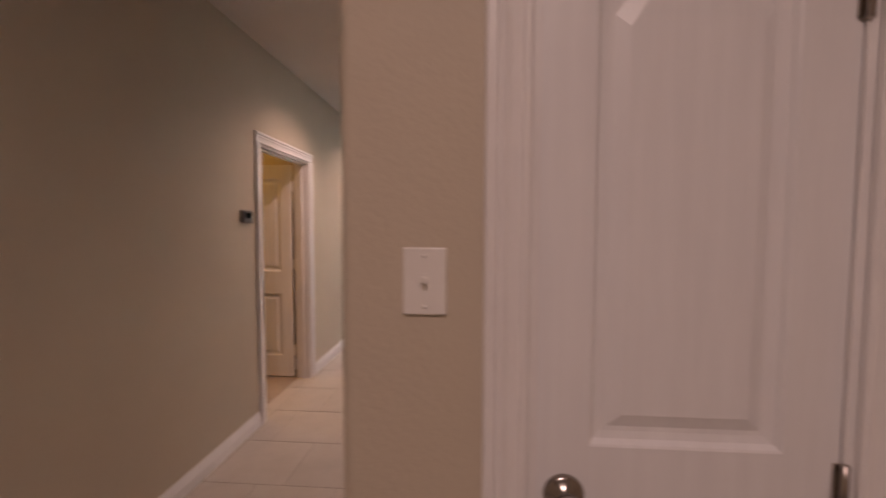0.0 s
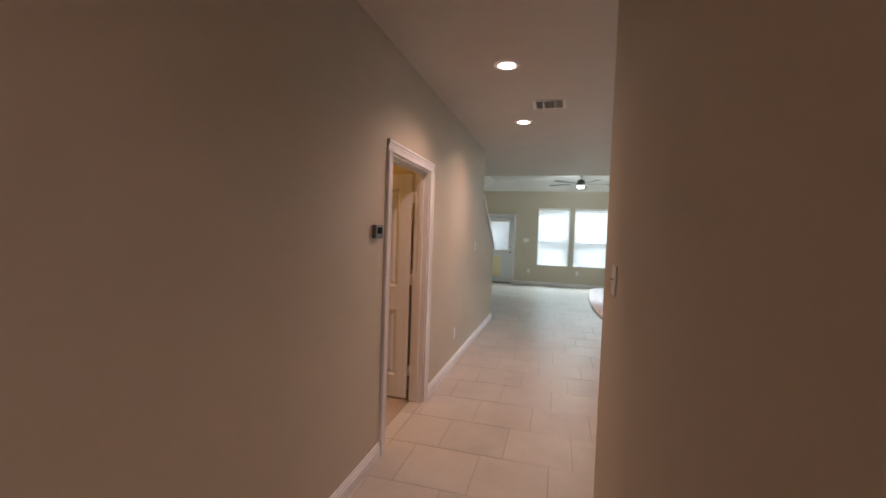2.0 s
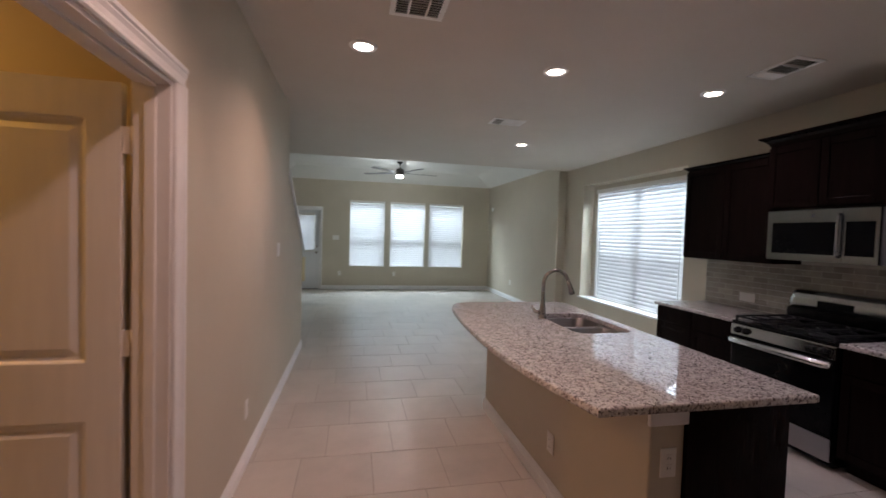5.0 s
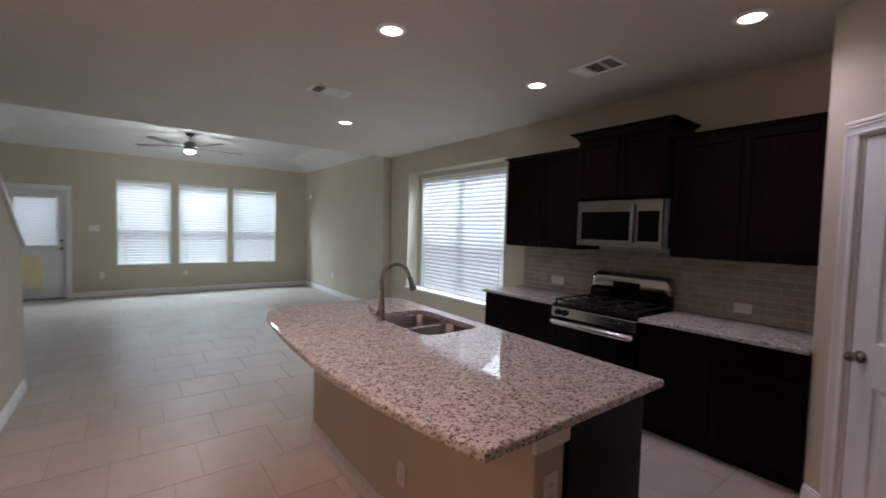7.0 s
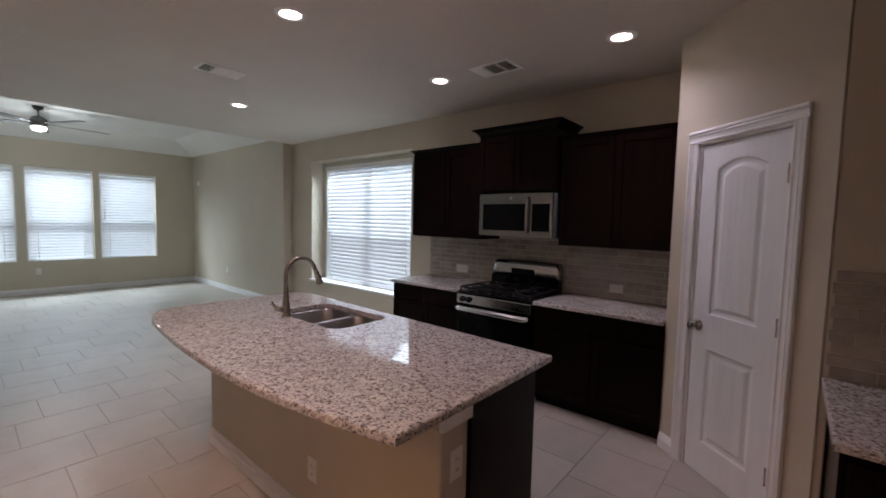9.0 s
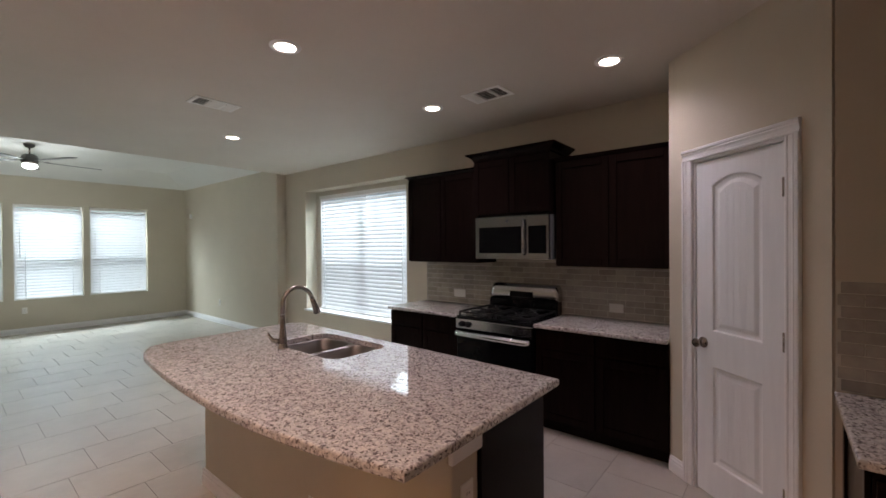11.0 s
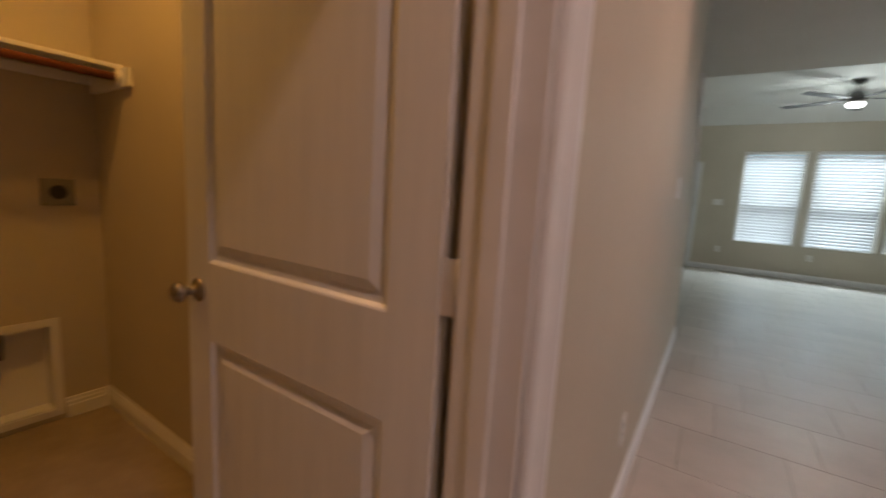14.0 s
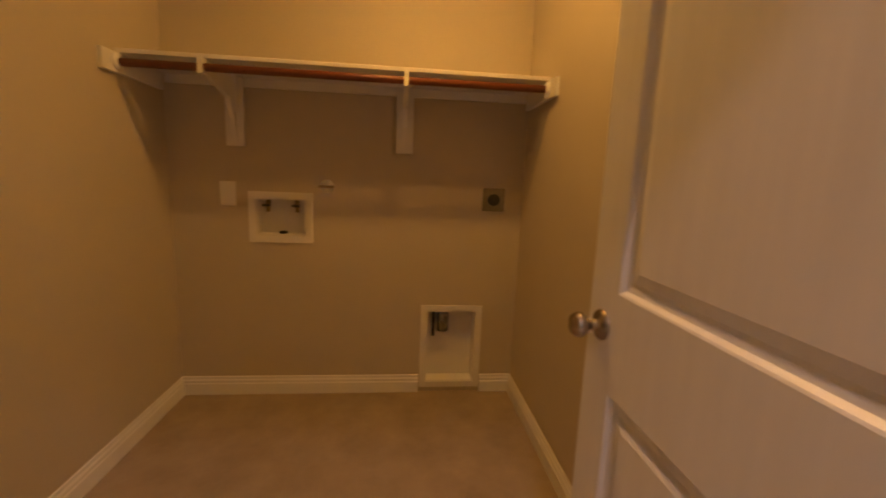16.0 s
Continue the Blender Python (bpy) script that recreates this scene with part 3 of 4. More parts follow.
blind(pose(XK + 0.165, 8.185, WK[2] + 0.008, 0, 0, -90), 2.01, 1.79, "white slatted blind lowered over the kitchen window")
blind(pose(DB[0] + 0.125, YF + 0.032, 1.0), 0.57, 0.95, "small white slatted blind on the back door", pitch=0.03, slat=0.034)

# ---- kitchen ----
XC = 3.80    # front edge of the wall worktops
ZC = 0.875   # top of the worktops


def shaker(root, name, face_x, y0, y1, z0, z1, th=0.02, rail=0.055, axis="x", sign=-1):
    """A framed cabinet front that lies in front of face_x; frame and sunk panel."""
    a, b = (face_x + sign * th, face_x + sign * 0.001)
    lo, hi = min(a, b), max(a, b)

    def bx(u0, u1, w0, w1, d0, d1, bev=0.002):
        return (d0, d1, u0, u1, w0, w1) if axis == "x" else (u0, u1, d0, d1, w0, w1)
    bm = bmesh.new()
    for u0, u1, w0, w1 in ((y0, y0 + rail, z0, z1), (y1 - rail, y1, z0, z1), (y0 + rail + 0.0005, y1 - rail - 0.0005, z0, z0 + rail), (y0 + rail + 0.0005, y1 - rail - 0.0005, z1 - rail, z1)):
        box(bm, *bx(u0, u1, w0, w1, lo, hi), bev=0.003)
    d = part(name, bm, M_ESP, root)
    mid = face_x + sign * th * 0.45
    part("panel", boxes(bx(y0 + rail + 0.001, y1 - rail - 0.001, z0 + rail + 0.001, z1 - rail - 0.001, min(mid, face_x + sign * 0.001), max(mid, face_x + sign * 0.001))), M_ESP, d)
    return d


def base_unit(y0, y1, n, label):
    root = thing("base_cabinet", ((XC + XK) / 2, (y0 + y1) / 2, 0), label, "cabinet", group="kitchen base cabinets")
    fx = XC + 0.045
    part("body", boxes((fx, XK - 0.002, y0 + 0.001, y1 - 0.001, 0.10, ZC - 0.032)), M_ESP, root)
    part("toe_kick", boxes((fx + 0.07, XK - 0.02, y0 + 0.003, y1 - 0.003, 0.002, 0.099)), M_ESP, root)
    wd = (y1 - y0) / n
    for k in range(n):
        a, b = y0 + k * wd + 0.006, y0 + (k + 1) * wd - 0.006
        part("drawer_front", boxes((fx - 0.02, fx - 0.001, a, b, 0.685, ZC - 0.045), bev=0.004), M_ESP, root)
        shaker(root, "door", fx, a, b, 0.115, 0.672)
    return root


base_unit(4.81, 5.73, 2, "espresso stained base cabinet beside the range under granite")
base_unit(3.04, 4.02, 2, "espresso stained base cabinet beside the pantry wall under granite")


def slab(name, pts, z1, label, th=0.032, holes=(), round_off=0.008, cat="worktop"):
    """A stone top: rounded edges, with holes through it."""
    bm = bmesh.new()

    def offset(poly, d):
        out, n = [], len(poly)
        area2 = sum(poly[i][0] * poly[(i + 1) % n][1] - poly[(i + 1) % n][0] * poly[i][1] for i in range(n))
        sg = 1 if area2 > 0 else -1
        for i in range(n):
            p0, p1, p2 = Vector(poly[i - 1]), Vector(poly[i]), Vector(poly[(i + 1) % n])
            e1, e2 = (p1 - p0).normalized(), (p2 - p1).normalized()
            n1, n2 = Vector((-e1.y, e1.x)) * sg, Vector((-e2.y, e2.x)) * sg
            nn = (n1 + n2).normalized()
            out.append(p1 + nn * (d / max(0.3, nn.dot(n1))))
        return out
    caps = {0: [], 1: []}
    for poly, inward in [(pts, 1)] + [(hh, -1) for hh in holes]:
        r = round_off if inward > 0 else 0.004
        rings = []
        for d, z in ((r, z1), (r * 0.3, z1 - r * 0.3), (0, z1 - r), (0, z1 - th + r), (r * 0.3, z1 - th + r * 0.3), (r, z1 - th)):
            rings.append([bm.verts.new((q.x, q.y, z)) for q in offset(poly, d * inward)])
        for a, b in zip(rings, rings[1:]):
            for i in range(len(a)):
                j = (i + 1) % len(a)
                bm.faces.new((a[i], a[j], b[j], b[i]))
        for key, ring in ((0, rings[0]), (1, rings[-1])):
            caps[key] += [bm.edges.get((ring[i], ring[(i + 1) % len(ring)])) for i in range(len(ring))]
    for key in caps:
        bmesh.ops.triangle_fill(bm, use_beauty=True, use_dissolve=False, edges=caps[key])
    bmesh.ops.recalc_face_normals(bm, faces=bm.faces)
    return solid(name, bm, M_GRANITE, label, cat)


slab("worktop", [(XC, 4.812), (XK - 0.012, 4.812), (XK - 0.012, 5.745), (XC, 5.745)], ZC, "polished speckled granite worktop beside the range")
slab("worktop", [(XC, 3.040), (XK - 0.012, 3.040), (XK - 0.012, 4.018), (XC, 4.018)], ZC, "polished speckled granite worktop beside the pantry")

# upper cabinets
XU = 4.13


def upper(y0, y1, z0, z1, n, label, face=XU, crown=0.05, over=0.03):
    root = thing("wall_cabinet", ((face + XK) / 2, (y0 + y1) / 2, z0), label, "cabinet", group="kitchen wall cabinets")
    part("body", boxes((face, XK - 0.002, y0 + 0.001, y1 - 0.001, z0, z1)), M_ESP, root)
    wd = (y1 - y0) / n
    for k in range(n):
        shaker(root, "door", face, y0 + k * wd + 0.004, y0 + (k + 1) * wd - 0.004, z0 + 0.012, z1 - 0.012)
    bm = bmesh.new()
    loops = []
    for d, h in ((0.001, 0), (0.006, 0.004), (0.008 + over * 0.15, crown * 0.35), (0.008 + over * 0.5, crown * 0.62), (0.008 + over * 0.92, crown * 0.80), (0.010 + over, crown * 0.84), (0.010 + over, crown)):
        h += z1 + 0.001
        loops.append([bm.verts.new(v) for v in ((face - d, y0 - d, h), (XK - 0.002, y0 - d, h), (XK - 0.002, y1 + d, h), (face - d, y1 + d, h))])
    for a, b in zip(loops, loops[1:]):
        for k in range(4):
            bm.faces.new((a[k], a[(k + 1) % 4], b[(k + 1) % 4], b[k]))
    bm.faces.new(loops[-1])
    bm.faces.new(list(reversed(loops[0])))
    bmesh.ops.recalc_face_normals(bm, faces=bm.faces)
    part("crown_moulding", bm, M_ESP, root)
    return root


upper(4.777, 5.73, 1.345, 2.26, 2, "espresso stained wall cabinet beside the window", crown=0.035, over=0.03)
upper(3.06, 3.965, 1.335, 2.235, 2, "espresso stained wall cabinet beside the pantry", crown=0.03, over=0.012)
upper(3.985, 4.775, 1.80, 2.325, 2, "taller espresso wall cabinet with a crown above the microwave", face=4.06, crown=0.075, over=0.055)

# microwave
root = thing("microwave", (4.25, 4.38, 1.39), "stainless over-range microwave with a black window", "microwave")
MX0 = 4.055
part("body", boxes((MX0 + 0.03, XK - 0.002, 3.99, 4.774, 1.392, 1.785), bev=0.004), M_GREY, root)
d = part("door", sheet("x", MX0, 0.029, 4.215, 4.762, 1.392, 1.785, [(4.262, 4.722, 1.445, 1.69)]), M_STEEL, root, "brushed stainless door")
part("window", boxes((MX0 + 0.004, MX0 + 0.028, 4.263, 4.721, 1.446, 1.689)), M_BGLASS, d, "black glass window")
bm = bmesh.new()
tube(bm, [(MX0 - 0.001, 4.232, 1.435), (MX0 - 0.020, 4.232, 1.45), (MX0 - 0.024, 4.232, 1.50), (MX0 - 0.024, 4.232, 1.68), (MX0 - 0.020, 4.232, 1.73), (MX0 - 0.001, 4.232, 1.745)], 0.011, 10)
part("handle", bm, M_STEEL, d, "bright steel bar handle")
p = part("control_panel", sheet("x", MX0, 0.029, 4.0, 4.213, 1.392, 1.785, [(4.022, 4.195, 1.445, 1.69)]), M_STEEL, root)
part("keypad", boxes((MX0 + 0.004, MX0 + 0.028, 4.023, 4.194, 1.446, 1.689)), M_BGLASS, p, "black glass keypad")
part("badge", boxes((MX0 - 0.002, MX0 - 0.0003, 4.40, 4.425, 1.73, 1.755), bev=0.0006), M_GREY, d)
for k in range(6):
    part("vent_slot", boxes((MX0 + 0.10 + k * 0.03, MX0 + 0.115 + k * 0.03, 4.10, 4.66, 1.389, 1.3915)), M_DARK, root)

# range
RY0, RY1 = 4.028, 4.802
root = thing("gas_range", (4.1, 4.415, 0), "stainless and black gas range with cast-iron grates", "range")
part("body", boxes((XC + 0.03, XK - 0.03, RY0, RY1, 0.02, 0.845)), M_BGLASS, root, "black enamelled body")
part("cooktop", boxes((XC - 0.01, XK - 0.09, RY0, RY1, 0.846, 0.872), bev=0.006), M_BLACK, root, "black enamel cooktop")
cp = part("control_panel", boxes((XC - 0.02, XC + 0.029, RY0, RY1, 0.755, 0.845), bev=0.006), M_RANGE, root, "stainless control strip")
for y in (4.10, 4.17, 4.66, 4.73):
    bm = bmesh.new()
    lathe(bm, [(0.0, 0.0005), (0.028, 0.0005), (0.028, 0.006), (0.022, 0.010), (0.020, 0.032), (0.0, 0.035)], Matrix.Translation((XC - 0.0205, y, 0.800)) @ Matrix.Rotation(radians(-90), 4, "Y"), 16)
    part("knob", bm, M_BLACK, cp, "black control knob")
od = part("oven_door", boxes((XC - 0.012, XC + 0.028, RY0 + 0.004, RY1 - 0.004, 0.23, 0.748), bev=0.006), M_BGLASS, root, "black glass oven door")
part("oven_window", boxes((XC - 0.016, XC - 0.0125, RY0 + 0.13, RY1 - 0.13, 0.36, 0.60)), M_BGLASS, od)
bm = bmesh.new()
tube(bm, [(XC - 0.013, RY0 + 0.028, 0.712), (XC - 0.046, RY0 + 0.025, 0.717), (XC - 0.058, RY0 + 0.05, 0.718), (XC - 0.064, (RY0 + RY1) / 2, 0.718), (XC - 0.058, RY1 - 0.05, 0.716), (XC - 0.046, RY1 - 0.025, 0.717), (XC - 0.013, RY1 - 0.028, 0.712)], 0.026, 16)
part("handle", bm, M_RANGE, od, "bright steel door handle")
part("drawer", boxes((XC - 0.012, XC + 0.028, RY0 + 0.004, RY1 - 0.004, 0.06, 0.222), bev=0.006), M_STEEL, root, "stainless warming drawer")
bg = bmesh.new()
prof = [(0.085, 0.0), (0.0, 0.0), (-0.006, 0.20), (-0.004, 0.45), (0.004, 0.70), (0.018, 0.88), (0.040, 0.98), (0.062, 1.0), (0.085, 0.98)]
NB, rows_b = 28, []
for i in range(NB + 1):
    y = RY0 + 0.018 + (RY1 - RY0 - 0.036) * i / NB
    e = min(y - RY0 - 0.018, RY1 - 0.018 - y)
    drop = 0.05 - math.sqrt(max(0.0, 0.05 ** 2 - (0.05 - min(e, 0.05)) ** 2))
    rows_b.append([bg.verts.new((4.345 + d + 0.25 * drop, y, 0.988 + h * (0.158 - drop))) for d, h in prof])
for ra, rb in zip(rows_b, rows_b[1:]):
    for k in range(len(prof)):
        j = (k + 1) % len(prof)
        bg.faces.new((ra[k], ra[j], rb[j], rb[k])).smooth = True
bg.faces.new(rows_b[0]), bg.faces.new(rows_b[-1])
bmesh.ops.recalc_face_normals(bg, faces=bg.faces)
bgo = part("backguard", bg, M_RANGE, root, "stainless backguard with rounded top")
part("backguard_base", boxes((4.345, 4.43, RY0 + 0.02, RY1 - 0.02, 0.846, 0.987)), M_BLACK, root, "black backguard base")
part("vent_base", boxes((4.318, 4.3435, RY0 + 0.03, RY1 - 0.03, 0.873, 0.985)), M_BLACK, root, "black vent base")
bm = boxes((4.0, 4.004, 4.30, 4.55, 0, 0.055), bev=0.001)
bm.transform(Matrix.Translation((0.3345, 0, 1.012)))
part("clock_display", bm, M_BGLASS, bgo, "black clock display")
for y in (RY0 + 0.19, RY1 - 0.19):
    for x in (3.92, 4.20):
        bm = bmesh.new()
        lathe(bm, [(0.0, 0.0), (0.062, 0.0), (0.060, 0.006), (0.036, 0.010), (0.036, 0.020), (0.028, 0.024), (0.0, 0.025)], Matrix.Translation((x, y, 0.8725)), 20)
        part("burner", bm, M_IRON, root, "black gas burner")
for y0, y1 in ((RY0 + 0.02, RY0 + 0.365), (RY1 - 0.365, RY1 - 0.02)):
    bm = bmesh.new()
    za, zb = 0.898, 0.912
    for x in (XC + 0.01, 4.06, XK - 0.15):
        box(bm, x - 0.006, x + 0.006, y0, y1, za, zb)
    for y in (y0 + 0.006, (y0 + y1) / 2, y1 - 0.006):
        box(bm, XC + 0.012, XK - 0.148, y - 0.006, y + 0.006, za + 0.001, zb + 0.002)
    for x in (3.92, 4.20):
        for dx, dy in ((0.07, 0.07), (-0.07, 0.07)):
            tube(bm, [(x - dx, (y0 + y1) / 2 - dy, zb), (x + dx, (y0 + y1) / 2 + dy, zb)], 0.006, 6)
    for x in (XC + 0.01, XK - 0.15):
        for y in (y0 + 0.006, y1 - 0.006):
            box(bm, x - 0.007, x + 0.007, y - 0.007, y + 0.007, 0.8725, za)
    part("grate", bm, M_IRON, root, "cast-iron grate")

# second worktop run on the tiled pantry side
root = thing("base_cabinet", (2.85, 1.74, 0), "espresso stained base cabinet beside the tiled wall", "cabinet", group="kitchen base cabinets")
part("body", boxes((2.53, 3.185, 1.21, 2.235, 0.10, ZC - 0.032)), M_ESP, root)
part("toe_kick", boxes((2.60, 3.18, 1.215, 2.22, 0.002, 0.099)), M_ESP, root)
shaker(root, "end_panel", 2.235, 2.56, 3.16, 0.13, ZC - 0.05, th=0.016, axis="y", sign=1)
for a, b in ((1.22, 1.72), (1.73, 2.23)):
    shaker(root, "door", 2.53, a, b, 0.115, 0.80)
slab("worktop", [(2.455, 1.205), (3.188, 1.205), (3.188, 2.275), (2.455, 2.275)], ZC, "polished speckled granite worktop beside the tiled wall")

# ---- island ----
IX0, IX1, IX2 = 1.80, 1.958, 2.458
root = thing("kitchen_island", (2.1, 4.3, 0), "island with a tan plastered back and espresso cabinets", "kitchen island")
part("knee_wall", boxes((IX0, IX1, 3.30, 5.32, 0.001, 0.850), bev=0.008), M_WALL, root, "tan painted knee wall")
for p, q, n in (((IX0, 3.29), (IX0, 5.33), (-1, 0)), ((IX0 - 0.012, 3.30), (IX1, 3.30), (0, -1)), ((IX0 - 0.012, 5.32), (IX1, 5.32), (0, 1))):
    bm = bmesh.new()
    profile_strip(bm, (*p, 0.001), (*q, 0.001), (*n, 0), BASE)
    part("baseboard", bm, M_TRIM, root, "white baseboard")
cab = part("cabinet_body", boxes((IX1 + 0.002, IX2, 3.285, 4.339, 0.10, 0.850)), M_ESP, root, "espresso stained cabinet body")
part("cabinet_body", boxes((IX1 + 0.002, IX2, 4.340, 5.094, 0.10, 0.655)), M_ESP, root)
part("cabinet_body", boxes((IX1 + 0.002, IX2, 5.095, 5.33, 0.10, 0.850)), M_ESP, root)
# added board that hides the bowls where they overhang the cabinet
part("bowl_cover", boxes((2.548, 2.566, 4.340, 5.094, 0.645, 0.848), bev=0.003), M_ESP, root)
part("toe_kick", boxes((IX1 + 0.002, IX2 - 0.07, 3.29, 5.32, 0.001, 0.099)), M_ESP, root)
for k in range(4):
    a = 3.30 + k * 0.505
    shaker(root, "door", IX2, a + 0.004, a + 0.501, 0.115, 0.64 if a < 5.09 and a + 0.5 > 4.34 else 0.835, sign=1)
for it in ((IX0 - 0.018, IX1 + 0.001, 3.278, 3.2985, 0.795, 0.849), (IX0 - 0.018, IX0 - 0.0005, 3.299, 5.335, 0.795, 0.849)):
    part("top_moulding", boxes(it, bev=0.006), M_TRIM if it[3] < 3.3 else M_WALL, root)
out = [(1.547, 3.264), (2.58, 3.264), (2.66, 5.55), (2.60, 5.62), (2.2, 5.645), (1.72, 5.645)]
n = 26
for k in range(n + 1):
    u = k / n
    y = 5.60 + (3.36 - 5.60) * u
    x = 1.422 + (0.118 if y < 4.3 else 0.055) * (y - 4.3) ** 2 + (0.07 * max(0.0, (y - 5.30) / 0.30) ** 2.2)
    out.append((x, y))


def rounded(x0, x1, y0, y1, r, n=5):
    pts = []
    for cx, cy, a in ((x1 - r, y1 - r, 0), (x0 + r, y1 - r, 90), (x0 + r, y0 + r, 180), (x1 - r, y0 + r, 270)):
        for k in range(n + 1):
            t = radians(a + 90 * k / n)
            pts.append((cx + r * math.cos(t), cy + r * math.sin(t)))
    return pts


ZI = 0.887
BOWLS = [(2.11, 2.53, 4.37, 4.70), (2.11, 2.53, 4.725, 5.055)]
slab("island_worktop", out, ZI, "polished speckled granite island top with a bowed edge", th=0.036, holes=[rounded(2.11, 2.53, 4.37, 5.055, 0.085)])
root = thing("sink", (2.32, 4.67, 0.68), "stainless double-bowl sink set under the granite", "sink")
for x0, x1, y0, y1 in BOWLS:
    bm = bmesh.new()
    loops = []
    for ins, z, r in ((-0.014, ZI - 0.0368, 0.085), (-0.002, ZI - 0.0368, 0.085), (0.003, ZI - 0.045, 0.085), (0.012, ZI - 0.165, 0.085), (0.022, ZI - 0.190, 0.08), (0.045, ZI - 0.204, 0.06), (0.10, ZI - 0.208, 0.02)):
        loops.append([bm.verts.new((x, y, z)) for x, y in rounded(x0 + ins, x1 - ins, y0 + ins, y1 - ins, r)])
    for a, b in zip(loops, loops[1:]):
        for i in range(len(a)):
            j = (i + 1) % len(a)
            bm.faces.new((a[i], a[j], b[j], b[i])).smooth = True
    bm.faces.new(loops[-1])
    bmesh.ops.recalc_face_normals(bm, faces=bm.faces)
    for f in bm.faces:
        f.normal_flip()
    bo = part("bowl", bm, M_SINK, root, "brushed stainless bowl")
    bm = bmesh.new()
    lathe(bm, [(0.0, 0.001), (0.02, 0.001), (0.026, 0.003), (0.042, 0.004), (0.045, 0.001)], Matrix.Translation(((x0 + x1) / 2, (y0 + y1) / 2, ZI - 0.208)))
    part("drain", bm, M_NICKEL, bo, "steel drain")
b1, b2 = [rounded(*b, 0.085) for b in BOWLS]
for pts in (b1[0:6] + b2[18:24], b2[12:18] + b1[6:12]):
    bm = bmesh.new()
    prism(bm, pts, "z", ZI - 0.0392, ZI - 0.0374)
    part("deck", bm, M_SINK, root, "steel deck between the bowls")
FX, FY = 2.085, 4.86
root = thing("faucet", (FX, FY, ZI), "brushed nickel gooseneck pull-down kitchen faucet", "faucet")
bm = bmesh.new()
lathe(bm, [(0.0, 0.0005), (0.032, 0.0005), (0.032, 0.006), (0.027, 0.012), (0.025, 0.035), (0.026, 0.055), (0.022, 0.085), (0.0175, 0.13), (0.0145, 0.18), (0.0135, 0.21), (0.0, 0.211)], Matrix.Translation((FX, FY, ZI)))
part("base", bm, M_NICKEL, root, "tapered nickel body")
dirx, diry = 0.97, -0.24
neck = [(FX, FY, ZI + 0.20), (FX, FY, ZI + 0.27)]
for k in range(1, 13):
    a = math.pi * k / 12 * 0.92
    neck.append((FX + dirx * 0.095 * (1 - math.cos(a)), FY + diry * 0.095 * (1 - math.cos(a)), ZI + 0.27 + 0.105 * math.sin(a)))
bm = bmesh.new()
tube(bm, neck, 0.0135, 14)
part("gooseneck", bm, M_NICKEL, root)
e, e0 = Vector(neck[-1]), Vector(neck[-2])
dd = (e - e0).normalized()
bm = bmesh.new()
tube(bm, [e - dd * 0.004, e + dd * 0.02, e + dd * 0.06, e + dd * 0.10, e + dd * 0.105], [0.0145, 0.016, 0.019, 0.024, 0.020], 14)
part("spray_head", bm, M_NICKEL, root)
bm = bmesh.new()
tube(bm, [(FX - 0.015, FY + 0.012, ZI + 0.045), (FX - 0.034, FY + 0.028, ZI + 0.047), (FX - 0.046, FY + 0.038, ZI + 0.052), (FX - 0.060, FY + 0.050, ZI + 0.078), (FX - 0.066, FY + 0.055, ZI + 0.098)], [0.015, 0.0165, 0.014, 0.008, 0.006], 12)
part("lever", bm, M_NICKEL, root)


# ---- plates and fixtures ----
def plate(m, name, label, cat, w=0.072, h=0.117, style="switch", group="wall plates"):
    """Local x across, z up, y out of the wall (negative is the room)."""
    root = thing(name, m, label, cat, group=group)
    part("cover", boxes((-w / 2, w / 2, -0.006, -0.0005, -h / 2, h / 2), bev=0.0022), M_PLASTIC, root, local=True)
    if style == "switch":
        part("collar", boxes((-0.006, 0.006, -0.0075, -0.0062, -0.013, 0.013)), M_PLASTIC, root, local=True)
        bm = boxes((-0.0045, 0.0045, -0.018, -0.0078, -0.002, 0.008), bev=0.0012)
        part("toggle", bm, M_PLASTIC, root, local=True)
    elif style == "rocker":
        for x in ((0,) if w < 0.1 else (-0.023, 0.023)):
            part("rocker", boxes((x - 0.016, x + 0.016, -0.009, -0.0062, -0.033, 0.033), bev=0.001), M_PLASTIC, root, local=True)
    elif style == "outlet":
        for z in (-0.02, 0.02):
            s = part("socket", boxes((-0.016, 0.016, -0.0085, -0.0062, z - 0.014, z + 0.014), bev=0.001), M_PLASTIC, root, local=True)
            for x in (-0.006, 0.006):
                part("slot", boxes((x - 0.0012, x + 0.0012, -0.0092, -0.0086, z - 0.005, z + 0.005)), M_DARK, s, local=True)
    for z in (-0.041, 0.041) if style != "outlet" else (0.0,):
        bm = bmesh.new()
        lathe(bm, [(0.0, 0.0), (0.0032, 0.0), (0.0028, 0.0012), (0.0, 0.0014)], Matrix.Translation((0, -0.0062, z)) @ Matrix.Rotation(radians(90), 4, "X"), 10)
        part("screw", bm, M_PLASTIC, root, local=True)
    return root


plate(pose(1.460, 0.50, 1.354), "light_switch", "white toggle light switch on a tan wall by the closet door", "switch", w=0.070, h=0.108)
plate(pose(1.32, 1.925, 1.35, 0, 0, -90), "light_switch", "white toggle light switch on the hall wall", "switch", w=0.115)
plate(pose(0, 5.754, 1.335, 0, 0, 90), "light_switch", "white rocker switch on the stair wall", "switch", w=0.115, style="rocker")
plate(pose(0, 4.72, 0.36, 0, 0, 90), "wall_outlet", "white duplex outlet low on the hall wall", "outlet", style="outlet")
plate(pose(0.17, YF, 1.347), "light_switch", "white double switch beside the back door", "switch", w=0.16, style="rocker")
plate(pose(1.69, YF, 0.415), "wall_outlet", "white duplex outlet under the windows", "outlet", style="outlet")
